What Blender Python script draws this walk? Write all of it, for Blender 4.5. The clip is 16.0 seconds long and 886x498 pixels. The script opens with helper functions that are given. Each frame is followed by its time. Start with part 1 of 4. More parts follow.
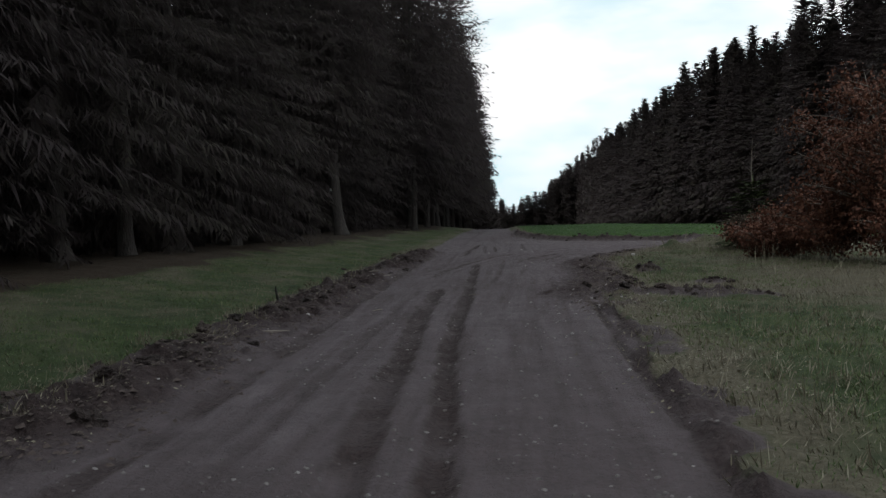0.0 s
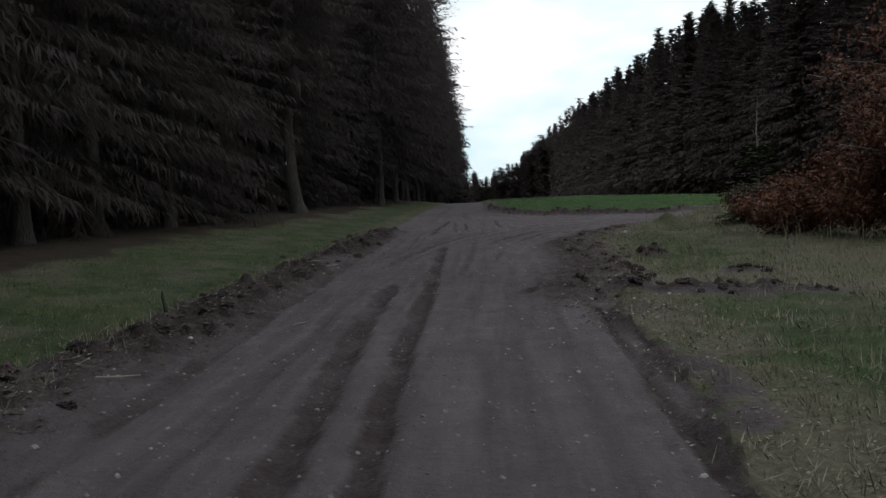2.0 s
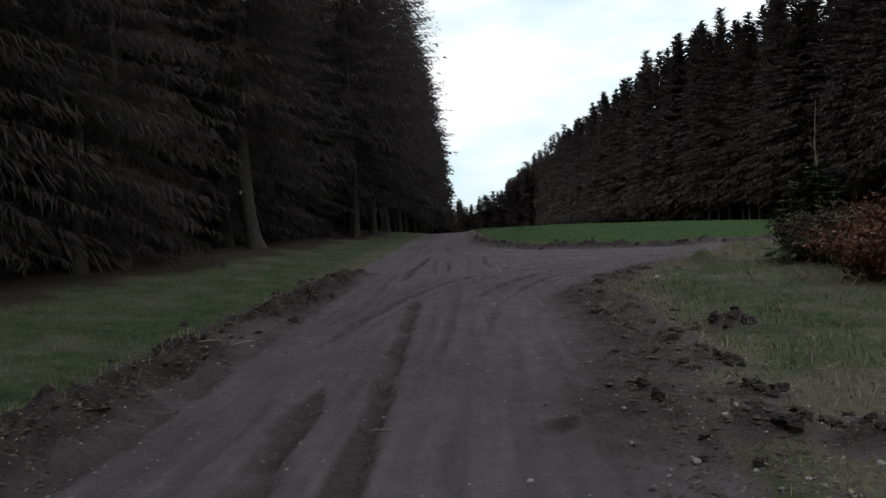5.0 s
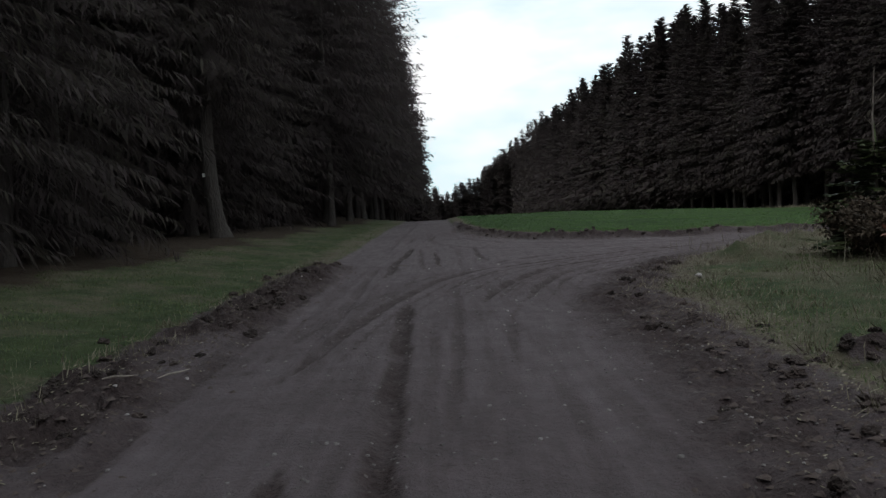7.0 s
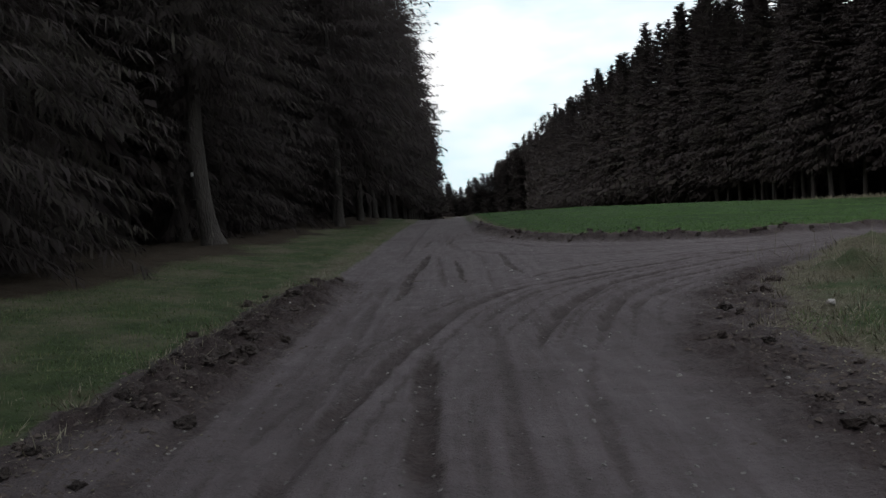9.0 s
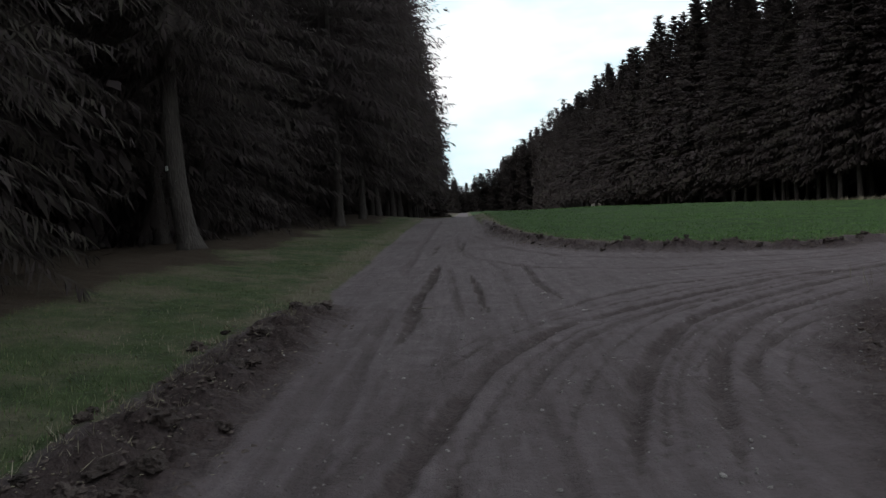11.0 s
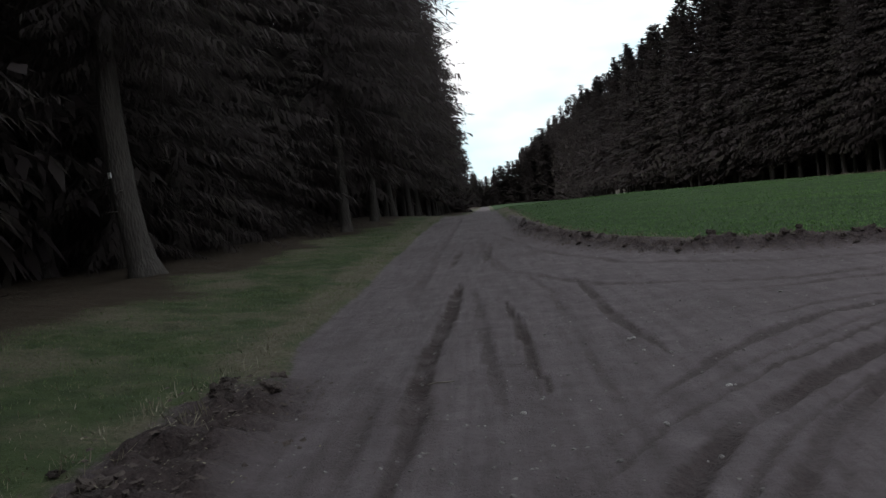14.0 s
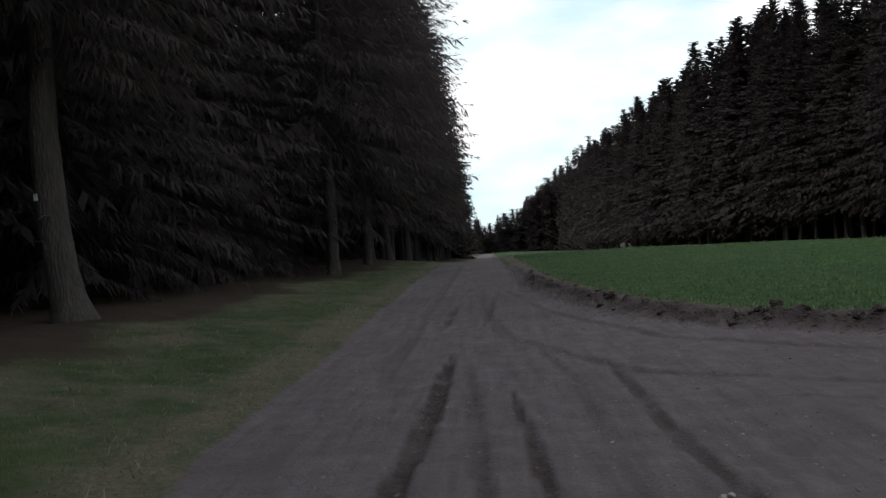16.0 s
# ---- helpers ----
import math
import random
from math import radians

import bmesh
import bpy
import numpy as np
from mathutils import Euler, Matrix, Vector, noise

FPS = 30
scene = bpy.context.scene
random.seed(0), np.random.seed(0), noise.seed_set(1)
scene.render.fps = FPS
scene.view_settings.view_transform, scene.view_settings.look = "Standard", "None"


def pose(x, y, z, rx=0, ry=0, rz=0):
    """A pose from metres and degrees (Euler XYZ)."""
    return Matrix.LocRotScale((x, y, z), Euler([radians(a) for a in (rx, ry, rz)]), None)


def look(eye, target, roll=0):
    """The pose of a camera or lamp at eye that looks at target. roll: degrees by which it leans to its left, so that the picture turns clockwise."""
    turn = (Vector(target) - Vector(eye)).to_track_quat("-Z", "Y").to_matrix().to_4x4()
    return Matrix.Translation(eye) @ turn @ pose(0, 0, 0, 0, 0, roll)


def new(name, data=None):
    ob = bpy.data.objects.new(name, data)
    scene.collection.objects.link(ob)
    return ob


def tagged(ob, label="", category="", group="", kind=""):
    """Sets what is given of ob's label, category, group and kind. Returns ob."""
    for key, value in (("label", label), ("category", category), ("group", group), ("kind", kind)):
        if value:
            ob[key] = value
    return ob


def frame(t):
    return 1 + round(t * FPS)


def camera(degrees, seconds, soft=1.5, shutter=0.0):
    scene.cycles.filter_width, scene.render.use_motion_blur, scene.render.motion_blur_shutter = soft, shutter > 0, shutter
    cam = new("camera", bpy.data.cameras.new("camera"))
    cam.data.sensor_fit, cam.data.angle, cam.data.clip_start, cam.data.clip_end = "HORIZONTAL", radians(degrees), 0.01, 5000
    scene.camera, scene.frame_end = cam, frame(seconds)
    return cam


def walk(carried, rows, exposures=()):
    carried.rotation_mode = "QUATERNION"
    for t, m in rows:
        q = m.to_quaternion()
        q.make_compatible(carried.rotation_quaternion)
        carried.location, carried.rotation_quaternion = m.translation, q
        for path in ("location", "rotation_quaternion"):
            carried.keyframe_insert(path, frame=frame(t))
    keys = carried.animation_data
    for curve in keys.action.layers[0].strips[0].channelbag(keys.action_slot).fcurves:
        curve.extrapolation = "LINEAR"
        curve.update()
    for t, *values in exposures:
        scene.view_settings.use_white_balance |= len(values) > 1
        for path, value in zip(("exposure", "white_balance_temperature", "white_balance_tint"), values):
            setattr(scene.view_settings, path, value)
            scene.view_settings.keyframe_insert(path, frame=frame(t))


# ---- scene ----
cam = camera(54.1, 16.0, soft=1.4)
PATH = [
    (0, (2.580, -1.109, 1.194), (2.414, 0.882, 1.115), -1.8),
    (0.5, (2.612, -0.435, 1.226), (2.561, 1.560, 1.085), -2.9),
    (1, (2.638, 0.389, 1.281), (2.529, 2.380, 1.119), -3.7),
    (1.5, (2.594, 1.169, 1.249), (2.396, 3.156, 1.128), -1.6),
    (2, (2.589, 1.928, 1.197), (2.481, 3.919, 1.055), -2.7),
    (2.5, (2.549, 2.626, 1.219), (2.382, 4.615, 1.098), -1.3),
    (3, (2.523, 3.397, 1.261), (2.385, 5.390, 1.150), -0.1),
    (3.5, (2.602, 4.140, 1.236), (2.530, 6.137, 1.148), 0.4),
    (4, (2.580, 4.883, 1.209), (2.446, 6.877, 1.122), -0.4),
    (4.5, (2.555, 5.624, 1.231), (2.453, 7.619, 1.130), -2.0),
    (5, (2.565, 6.413, 1.273), (2.493, 8.410, 1.193), -3.3),
    (5.2, (2.533, 6.701, 1.228), (2.445, 8.696, 1.137), -2.4),
    (7.3, (2.197, 9.372, 1.240), (2.211, 11.369, 1.124), -3.3),
    (7.5, (2.215, 9.695, 1.280), (2.251, 11.692, 1.160), -3.2),
    (8, (2.111, 10.483, 1.242), (2.073, 12.479, 1.121), -3.8),
    (8.5, (2.060, 11.187, 1.281), (2.013, 13.183, 1.157), -2.1),
    (9, (2.017, 12.029, 1.324), (1.969, 14.025, 1.204), -4.0),
    (9.5, (1.914, 12.776, 1.254), (1.809, 14.772, 1.187), -4.6),
    (9.7, (1.880, 13.048, 1.274), (1.850, 15.044, 1.158), -2.9),
    (11.8, (1.813, 16.418, 1.467), (1.661, 18.409, 1.342), -5.5),
    (12, (1.840, 16.740, 1.426), (1.643, 18.729, 1.336), -5.9),
    (12.5, (1.849, 17.415, 1.415), (1.884, 19.411, 1.301), -4.4),
    (13, (1.811, 18.148, 1.466), (1.747, 20.145, 1.381), -4.9),
    (13.5, (1.764, 18.867, 1.454), (1.603, 20.857, 1.327), -4.9),
    (14, (1.732, 19.569, 1.401), (1.619, 21.561, 1.266), -6.8),
    (14.5, (1.714, 20.271, 1.425), (1.530, 22.260, 1.318), -4.7),
    (15, (1.680, 21.020, 1.425), (1.683, 23.018, 1.343), -5.9),
    (15.5, (1.698, 21.770, 1.424), (1.685, 23.768, 1.346), -4.8),
    (16, (1.713, 22.466, 1.371), (1.606, 24.462, 1.339), -4.1),
]
walk(cam, [(t, look(eye, target, roll)) for t, eye, target, roll in PATH], exposures=[(0, -0.3), (9, -0.3), (12, -0.22), (14.5, -0.18), (16, -0.22)])

# ---- light ----
world = bpy.data.worlds.new("overcast_sky")
scene.world = world
world.use_nodes = True
wn, wl = world.node_tree.nodes, world.node_tree.links
wn.clear()
w_out, w_bg = wn.new("ShaderNodeOutputWorld"), wn.new("ShaderNodeBackground")
w_sky = wn.new("ShaderNodeTexSky")
w_sky.sky_type, w_sky.sun_disc = "NISHITA", False
w_sky.sun_elevation, w_sky.sun_rotation = radians(50), radians(231)
w_coord, w_map, w_noise = wn.new("ShaderNodeTexCoord"), wn.new("ShaderNodeMapping"), wn.new("ShaderNodeTexNoise")
w_map.inputs["Scale"].default_value = (1.6, 1.6, 4.5)
w_noise.inputs["Scale"].default_value, w_noise.inputs["Detail"].default_value = 2.2, 5.0
w_ramp = wn.new("ShaderNodeValToRGB")
w_ramp.color_ramp.elements[0].position, w_ramp.color_ramp.elements[1].position = 0.42, 0.60
w_scale = wn.new("ShaderNodeVectorMath")
w_scale.operation = "SCALE"
w_scale.inputs["Scale"].default_value = 0.10
w_thin = wn.new("ShaderNodeMix")
w_thin.data_type = "RGBA"
w_thin.inputs[0].default_value = 0.92
w_thin.inputs[7].default_value = (0.92, 1.18, 1.26, 1)
w_mix = wn.new("ShaderNodeMix")
w_mix.data_type = "RGBA"
w_mix.inputs[7].default_value = (1.42, 1.42, 1.44, 1)
wl.new(w_coord.outputs["Generated"], w_map.inputs["Vector"])
wl.new(w_map.outputs[0], w_noise.inputs["Vector"])
wl.new(w_noise.outputs["Fac"], w_ramp.inputs[0])
wl.new(w_sky.outputs[0], w_scale.inputs[0])
wl.new(w_scale.outputs[0], w_thin.inputs[6])
wl.new(w_thin.outputs[2], w_mix.inputs[6])
wl.new(w_ramp.outputs[0], w_mix.inputs[0])
wl.new(w_mix.outputs[2], w_bg.inputs[0])
wl.new(w_bg.outputs[0], w_out.inputs[0])

sun = new("sun", bpy.data.lights.new("sun", "SUN"))
sun.data.energy, sun.data.angle, sun.data.color = 1.0, radians(35), (1.0, 0.97, 0.93)
sun.matrix_world = look((0, 0, 60), (40, 32, 0))

# ---- materials ----


def material(name, rough=0.9, spec=0.2):
    m = bpy.data.materials.new(name)
    m.use_nodes = True
    b = m.node_tree.nodes["Principled BSDF"]
    b.inputs["Roughness"].default_value = rough
    b.inputs["Specular IOR Level"].default_value = spec
    return m, m.node_tree.nodes, m.node_tree.links, b


def noise_node(n, l, scale, detail=4.0, rough=0.55, vec=None):
    t = n.new("ShaderNodeTexNoise")
    t.inputs["Scale"].default_value, t.inputs["Detail"].default_value, t.inputs["Roughness"].default_value = scale, detail, rough
    if vec:
        l.new(vec, t.inputs["Vector"])
    return t.outputs["Fac"]


def ramp(n, l, fac, stops):
    r = n.new("ShaderNodeValToRGB")
    while len(r.color_ramp.elements) < len(stops):
        r.color_ramp.elements.new(0.5)
    for e, (p, c) in zip(r.color_ramp.elements, stops):
        e.position, e.color = p, (*c, 1)
    l.new(fac, r.inputs[0])
    return r.outputs[0]


def blend(n, l, fac, a, b, how="MIX"):
    x = n.new("ShaderNodeMix")
    x.data_type, x.blend_type = "RGBA", how
    for sock, v in ((x.inputs[0], fac), (x.inputs[6], a), (x.inputs[7], b)):
        if isinstance(v, (int, float)):
            sock.default_value = v
        elif isinstance(v, tuple):
            sock.default_value = (*v, 1)
        else:
            l.new(v, sock)
    return x.outputs[2]


def maths(n, l, op, a, b=0.0, clamp=False):
    x = n.new("ShaderNodeMath")
    x.operation, x.use_clamp = op, clamp
    for sock, v in zip(x.inputs, (a, b)):
        if isinstance(v, (int, float)):
            sock.default_value = v
        else:
            l.new(v, sock)
    return x.outputs[0]


def bump(n, l, b, height, strength, dist):
    x = n.new("ShaderNodeBump")
    x.inputs["Strength"].default_value, x.inputs["Distance"].default_value = strength, dist
    l.new(height, x.inputs["Height"])
    l.new(x.outputs[0], b.inputs["Normal"])


def attr(n, name):
    a = n.new("ShaderNodeAttribute")
    a.attribute_name = name
    return a.outputs["Fac"]


def position(n):
    return n.new("ShaderNodeNewGeometry").outputs["Position"]


def ground_material():
    """Soil, turf, needle litter with painted tree shade, and young crop, mixed by the zones laid down in the mesh."""
    m, n, l, b = material("ground_soil_and_turf", 0.95, 0.15)
    p = position(n)
    coarse, mid, fine = noise_node(n, l, 0.9, 5, 0.65, p), noise_node(n, l, 3.0, 5, 0.6, p), noise_node(n, l, 22.0, 5, 0.65, p)
    grit = noise_node(n, l, 90.0, 3, 0.6, p)
    # packed gravelly soil of the track
    dry = ramp(n, l, mid, [(0.3, SOIL_A), (0.7, SOIL_B)])
    dry = blend(n, l, maths(n, l, "MULTIPLY", fine, 0.6), dry, SOIL_C)
    mp = n.new("ShaderNodeMapping")
    mp.inputs["Scale"].default_value = (9, 0.7, 1)
    l.new(p, mp.inputs["Vector"])
    drag = ramp(n, l, noise_node(n, l, 1.0, 4, 0.65, mp.outputs[0]), [(0.42, (0, 0, 0)), (0.62, (1, 1, 1))])
    dry = blend(n, l, maths(n, l, "MULTIPLY", drag, 0.40), dry, (0.066, 0.051, 0.053))
    specks = ramp(n, l, grit, [(0.62, (0, 0, 0)), (0.72, (1, 1, 1))])
    dry = blend(n, l, maths(n, l, "MULTIPLY", specks, 0.35), dry, (0.24, 0.23, 0.23))
    damp = ramp(n, l, fine, [(0.3, (0.027, 0.0185, 0.0185)), (0.75, (0.064, 0.046, 0.045))])
    wet = maths(n, l, "MULTIPLY", attr(n, "damp"), maths(n, l, "ADD", maths(n, l, "MULTIPLY", mid, 0.9), 0.45), True)
    soil = blend(n, l, wet, dry, damp)
    # turf: moss green with brown dead patches
    green = ramp(n, l, mid, [(0.28, (0.027, 0.039, 0.018)), (0.55, (0.046, 0.061, 0.026)), (0.8, (0.082, 0.082, 0.048))])
    straw = ramp(n, l, fine, [(0.3, (0.066, 0.053, 0.040)), (0.7, (0.165, 0.138, 0.104))])
    dead = ramp(n, l, maths(n, l, "ADD", coarse, maths(n, l, "MULTIPLY", attr(n, "dead"), 0.55)), [(0.50, (0, 0, 0)), (0.74, (1, 1, 1))])
    turf = blend(n, l, maths(n, l, "MULTIPLY", dead, 0.8), green, straw)
    # needle brown, also laid over turf to darken it where spruces shade it
    litter_shade = ramp(n, l, fine, [(0.3, (0.022, 0.016, 0.012)), (0.7, (0.060, 0.042, 0.030))])
    crop = ramp(n, l, noise_node(n, l, 6.0, 4, 0.6, p), [(0.3, (0.022, 0.042, 0.014)), (0.7, (0.032, 0.060, 0.020))])

    def zone(name, sharp):
        v = maths(n, l, "ADD", attr(n, name), maths(n, l, "MULTIPLY", maths(n, l, "SUBTRACT", fine, 0.5), sharp))
        return ramp(n, l, v, [(0.4, (0, 0, 0)), (0.6, (1, 1, 1))])

    c = blend(n, l, zone("litter_shade", 0.9), turf, litter_shade)
    c = blend(n, l, zone("crop", 0.5), c, crop)
    c = blend(n, l, zone("soil", 0.6), c, soil)
    l.new(c, b.inputs["Base Color"])
    cells = n.new("ShaderNodeTexVoronoi")
    cells.inputs["Scale"].default_value = 24.0
    l.new(p, cells.inputs["Vector"])
    crumb = maths(n, l, "MULTIPLY", maths(n, l, "SUBTRACT", 1.0, cells.outputs["Distance"]), maths(n, l, "MULTIPLY", attr(n, "damp"), 0.4))
    h = maths(n, l, "ADD", maths(n, l, "MULTIPLY", fine, 0.7), maths(n, l, "MULTIPLY", grit, 0.3))
    h = maths(n, l, "ADD", h, crumb)
    bump(n, l, b, h, 1.0, 0.04)
    return m


SOIL_A, SOIL_B, SOIL_C = (0.072, 0.058, 0.062), (0.138, 0.112, 0.120), (0.168, 0.138, 0.148)


def leaf_material(name, stops, rough=0.7, patch=0.35):
    """Foliage whose colour wanders from clump to clump and from tree to tree."""
    m, n, l, b = material(name, rough, 0.12)
    g = n.new("ShaderNodeNewGeometry")
    info = n.new("ShaderNodeObjectInfo")
    v = maths(n, l, "ADD", maths(n, l, "MULTIPLY", g.outputs["Random Per Island"], 0.5), maths(n, l, "MULTIPLY", noise_node(n, l, patch, 2, 0.5, g.outputs["Position"]), 0.5))
    v = maths(n, l, "ADD", v, maths(n, l, "MULTIPLY", maths(n, l, "SUBTRACT", info.outputs["Random"], 0.5), 0.25))
    l.new(ramp(n, l, v, stops), b.inputs["Base Color"])
    return m


def bark_material(name, dark, pale):
    m, n, l, b = material(name, 0.92, 0.15)
    t = n.new("ShaderNodeTexCoord")
    mp = n.new("ShaderNodeMapping")
    mp.inputs["Scale"].default_value = (1, 1, 0.3)
    l.new(t.outputs["Object"], mp.inputs["Vector"])
    v = n.new("ShaderNodeTexVoronoi")
    v.inputs["Scale"].default_value = 22
    l.new(mp.outputs[0], v.inputs["Vector"])
    f = noise_node(n, l, 9, 5, 0.65, mp.outputs[0])
    c = ramp(n, l, f, [(0.3, dark), (0.72, pale)])
    c = blend(n, l, maths(n, l, "MULTIPLY", noise_node(n, l, 1.6, 3, 0.5, t.outputs["Object"]), 0.45), c, (0.060, 0.054, 0.048))
    l.new(c, b.inputs["Base Color"])
    bump(n, l, b, maths(n, l, "ADD", v.outputs["Distance"], f), 0.8, 0.03)
    return m


def plain_material(name, a, bcol, scale, rough=0.9, dist=0.01):
    m, n, l, b = material(name, rough, 0.2)
    t = n.new("ShaderNodeTexCoord")
    info = n.new("ShaderNodeObjectInfo")
    f = noise_node(n, l, scale, 5, 0.65, t.outputs["Object"])
    v = maths(n, l, "ADD", f, maths(n, l, "MULTIPLY", maths(n, l, "SUBTRACT", info.outputs["Random"], 0.5), 0.4))
    l.new(ramp(n, l, v, [(0.3, a), (0.72, bcol)]), b.inputs["Base Color"])
    bump(n, l, b, f, 0.7, dist)
    return m


def needle_material(name, stops):
    """Sprays thin enough for half of the light to pass through them."""
    m = leaf_material(name, stops, 0.9)
    n, l = m.node_tree.nodes, m.node_tree.links
    b, out = n["Principled BSDF"], n["Material Output"]
    thin, mix = n.new("ShaderNodeBsdfTranslucent"), n.new("ShaderNodeMixShader")
    l.new(b.inputs["Base Color"].links[0].from_socket, thin.inputs["Color"])
    mix.inputs[0].default_value = 0.45
    l.new(b.outputs[0], mix.inputs[1])
    l.new(thin.outputs[0], mix.inputs[2])
    l.new(mix.outputs[0], out.inputs["Surface"])
    return m


GROUND = ground_material()
NEEDLES = needle_material("spruce_needles", [(0.2, (0.060, 0.047, 0.048)), (0.5, (0.068, 0.054, 0.054)), (0.85, (0.072, 0.063, 0.052))])
NEEDLES_YOUNG = leaf_material("young_spruce_needles", [(0.2, (0.026, 0.036, 0.016)), (0.8, (0.055, 0.068, 0.028))])
BARK = bark_material("spruce_bark", (0.034, 0.028, 0.027), (0.080, 0.068, 0.064))
TWIG = bark_material("grey_twig_bark", (0.10, 0.084, 0.074), (0.24, 0.205, 0.18))
COPPER = leaf_material("withered_beech_leaf", [(0.2, (0.060, 0.025, 0.017)), (0.5, (0.105, 0.044, 0.029)), (0.85, (0.18, 0.09, 0.060))], 0.6, 1.2)
DEADLEAF = leaf_material("brown_dead_leaf", [(0.2, (0.030, 0.022, 0.017)), (0.5, (0.060, 0.045, 0.034)), (0.85, (0.12, 0.095, 0.072))], 0.8, 1.2)
BLADE = leaf_material("grass_blade", [(0.2, (0.060, 0.092, 0.036)), (0.5, (0.088, 0.130, 0.050)), (0.8, (0.160, 0.158, 0.092))], 0.6, 0.7)
STRAW = leaf_material("dead_straw", [(0.2, (0.090, 0.076, 0.055)), (0.5, (0.165, 0.142, 0.104)), (0.85, (0.30, 0.27, 0.21))], 0.7, 0.8)
CROPLEAF = leaf_material("young_crop_blade", [(0.2, (0.078, 0.140, 0.048)), (0.5, (0.100, 0.176, 0.060)), (0.85, (0.130, 0.205, 0.080))], 0.55, 0.3)
EARTH = plain_material("damp_turned_earth", (0.026, 0.019, 0.018), (0.086, 0.065, 0.060), 14, 0.95, 0.03)
STONE = plain_material("pale_field_stone", (0.11, 0.096, 0.094), (0.40, 0.365, 0.36), 9, 0.85)
WOOD = plain_material("weathered_stick", (0.12, 0.10, 0.088), (0.28, 0.24, 0.21), 12)
PAINT = plain_material("white_marker_plastic", (0.70, 0.70, 0.68), (0.82, 0.82, 0.80), 30, 0.6)
DARKIRON = plain_material("dark_stake", (0.02, 0.018, 0.016), (0.05, 0.045, 0.04), 20, 0.8)

# ---- building blocks ----
rng = np.random.default_rng(7)


def lattice(ix, iy, seed):
    h = (ix.astype(np.int64) * 374761393 + iy.astype(np.int64) * 668265263 + seed * 144269) & 0x7FFFFFFF
    h = ((h ^ (h >> 13)) * 1274126177) & 0x7FFFFFFF
    return ((h ^ (h >> 16)) & 0xFFFF) / 65535.0


def rough_noise(x, y, scale, seed=0, octaves=3):
    """Smooth value noise about zero, in metres per cell."""
    x, y = np.asarray(x, float), np.asarray(y, float)
    total, amp = np.zeros(np.broadcast(x, y).shape), 1.0
    for o in range(octaves):
        fx, fy = x / scale, y / scale
        ix, iy = np.floor(fx), np.floor(fy)
        u, v = fx - ix, fy - iy
        u, v = u * u * (3 - 2 * u), v * v * (3 - 2 * v)
        a, b_ = lattice(ix, iy, seed + o), lattice(ix + 1, iy, seed + o)
        c, d = lattice(ix, iy + 1, seed + o), lattice(ix + 1, iy + 1, seed + o)
        total += amp * ((a * (1 - u) + b_ * u) * (1 - v) + (c * (1 - u) + d * u) * v - 0.5)
        amp, scale = amp * 0.5, scale * 0.5
    return total


def mesh_from(name, verts, faces, mat, smooth=False):
    """A mesh from an array of vertices and one of faces that all have the same number of corners."""
    verts, faces = np.asarray(verts, np.float32), np.asarray(faces, np.int32)
    me = bpy.data.meshes.new(name)
    k = faces.shape[1]
    me.vertices.add(len(verts))
    me.vertices.foreach_set("co", verts.ravel())
    me.loops.add(faces.size)
    me.loops.foreach_set("vertex_index", faces.ravel())
    me.polygons.add(len(faces))
    me.polygons.foreach_set("loop_start", np.arange(0, faces.size, k, dtype=np.int32))
    me.polygons.foreach_set("use_smooth", np.full(len(faces), smooth))
    me.materials.append(mat)
    me.update(calc_edges=True)
    return me


def child(name, me, parent, label=""):
    ob = new(name, me)
    ob.parent = parent
    return tagged(ob, label)


def part(name, bm, mat, parent, label=""):
    me = bpy.data.meshes.new(name)
    bm.to_mesh(me)
    bm.free()
    me.materials.append(mat)
    return child(name, me, parent, label)


def tube(points, radii, sides=7):
    """Vertices and quads of a bent, tapering stem, closed at its tip by its own thinness."""
    pts = np.asarray(points, float)
    ang = np.linspace(0, 2 * np.pi, sides, endpoint=False)
    v, f = [], []
    for i, (p, r) in enumerate(zip(pts, radii)):
        d = pts[min(i + 1, len(pts) - 1)] - pts[max(i - 1, 0)]
        d = d / np.linalg.norm(d)
        side = np.cross(d, (0, 1, 0) if abs(d[1]) < 0.9 else (1, 0, 0))
        side /= np.linalg.norm(side)
        other = np.cross(d, side)
        v.append(p + r * (np.cos(ang)[:, None] * side + np.sin(ang)[:, None] * other))
        if i:
            a = (i - 1) * sides
            for k in range(sides):
                f.append((a + k, a + (k + 1) % sides, a + sides + (k + 1) % sides, a + sides + k))
    return np.concatenate(v), np.array(f)


def joined(pieces):
    vs, fs, at = [], [], 0
    for v, f in pieces:
        vs.append(v)
        fs.append(f + at)
        at += len(v)
    return np.concatenate(vs), np.concatenate(fs)


def kites(base, tip, side, width):
    """Thin pointed leaves: each from base to tip, widest a third of the way along."""
    mid = base + (tip - base) * 0.4
    v = np.stack([base, mid + side * width[:, None], tip, mid - side * width[:, None]], 1).reshape(-1, 3)
    f = np.arange(len(base) * 4).reshape(-1, 4)
    return v, f


# ---- lie of the land ----
LOW_Y = [-50, 4, 8, 10.8, 12.4, 13.8, 16.5, 19, 21.5, 23.6, 25.4, 28, 29.2]
LOW_X = [3.58, 3.62, 3.64, 3.78, 3.85, 4.2, 4.3, 4.42, 5.15, 6.1, 7.3, 9.1, 12.0]
UP_Y = [30.7, 31.2, 31.8, 33, 34.5, 36.5, 42, 44, 52, 61, 66, 600]
UP_X = [8.6, 7.0, 5.9, 4.75, 4.0, 3.4, 2.6, 2.5, 2.35, 2.2, 2.1, 2.1]


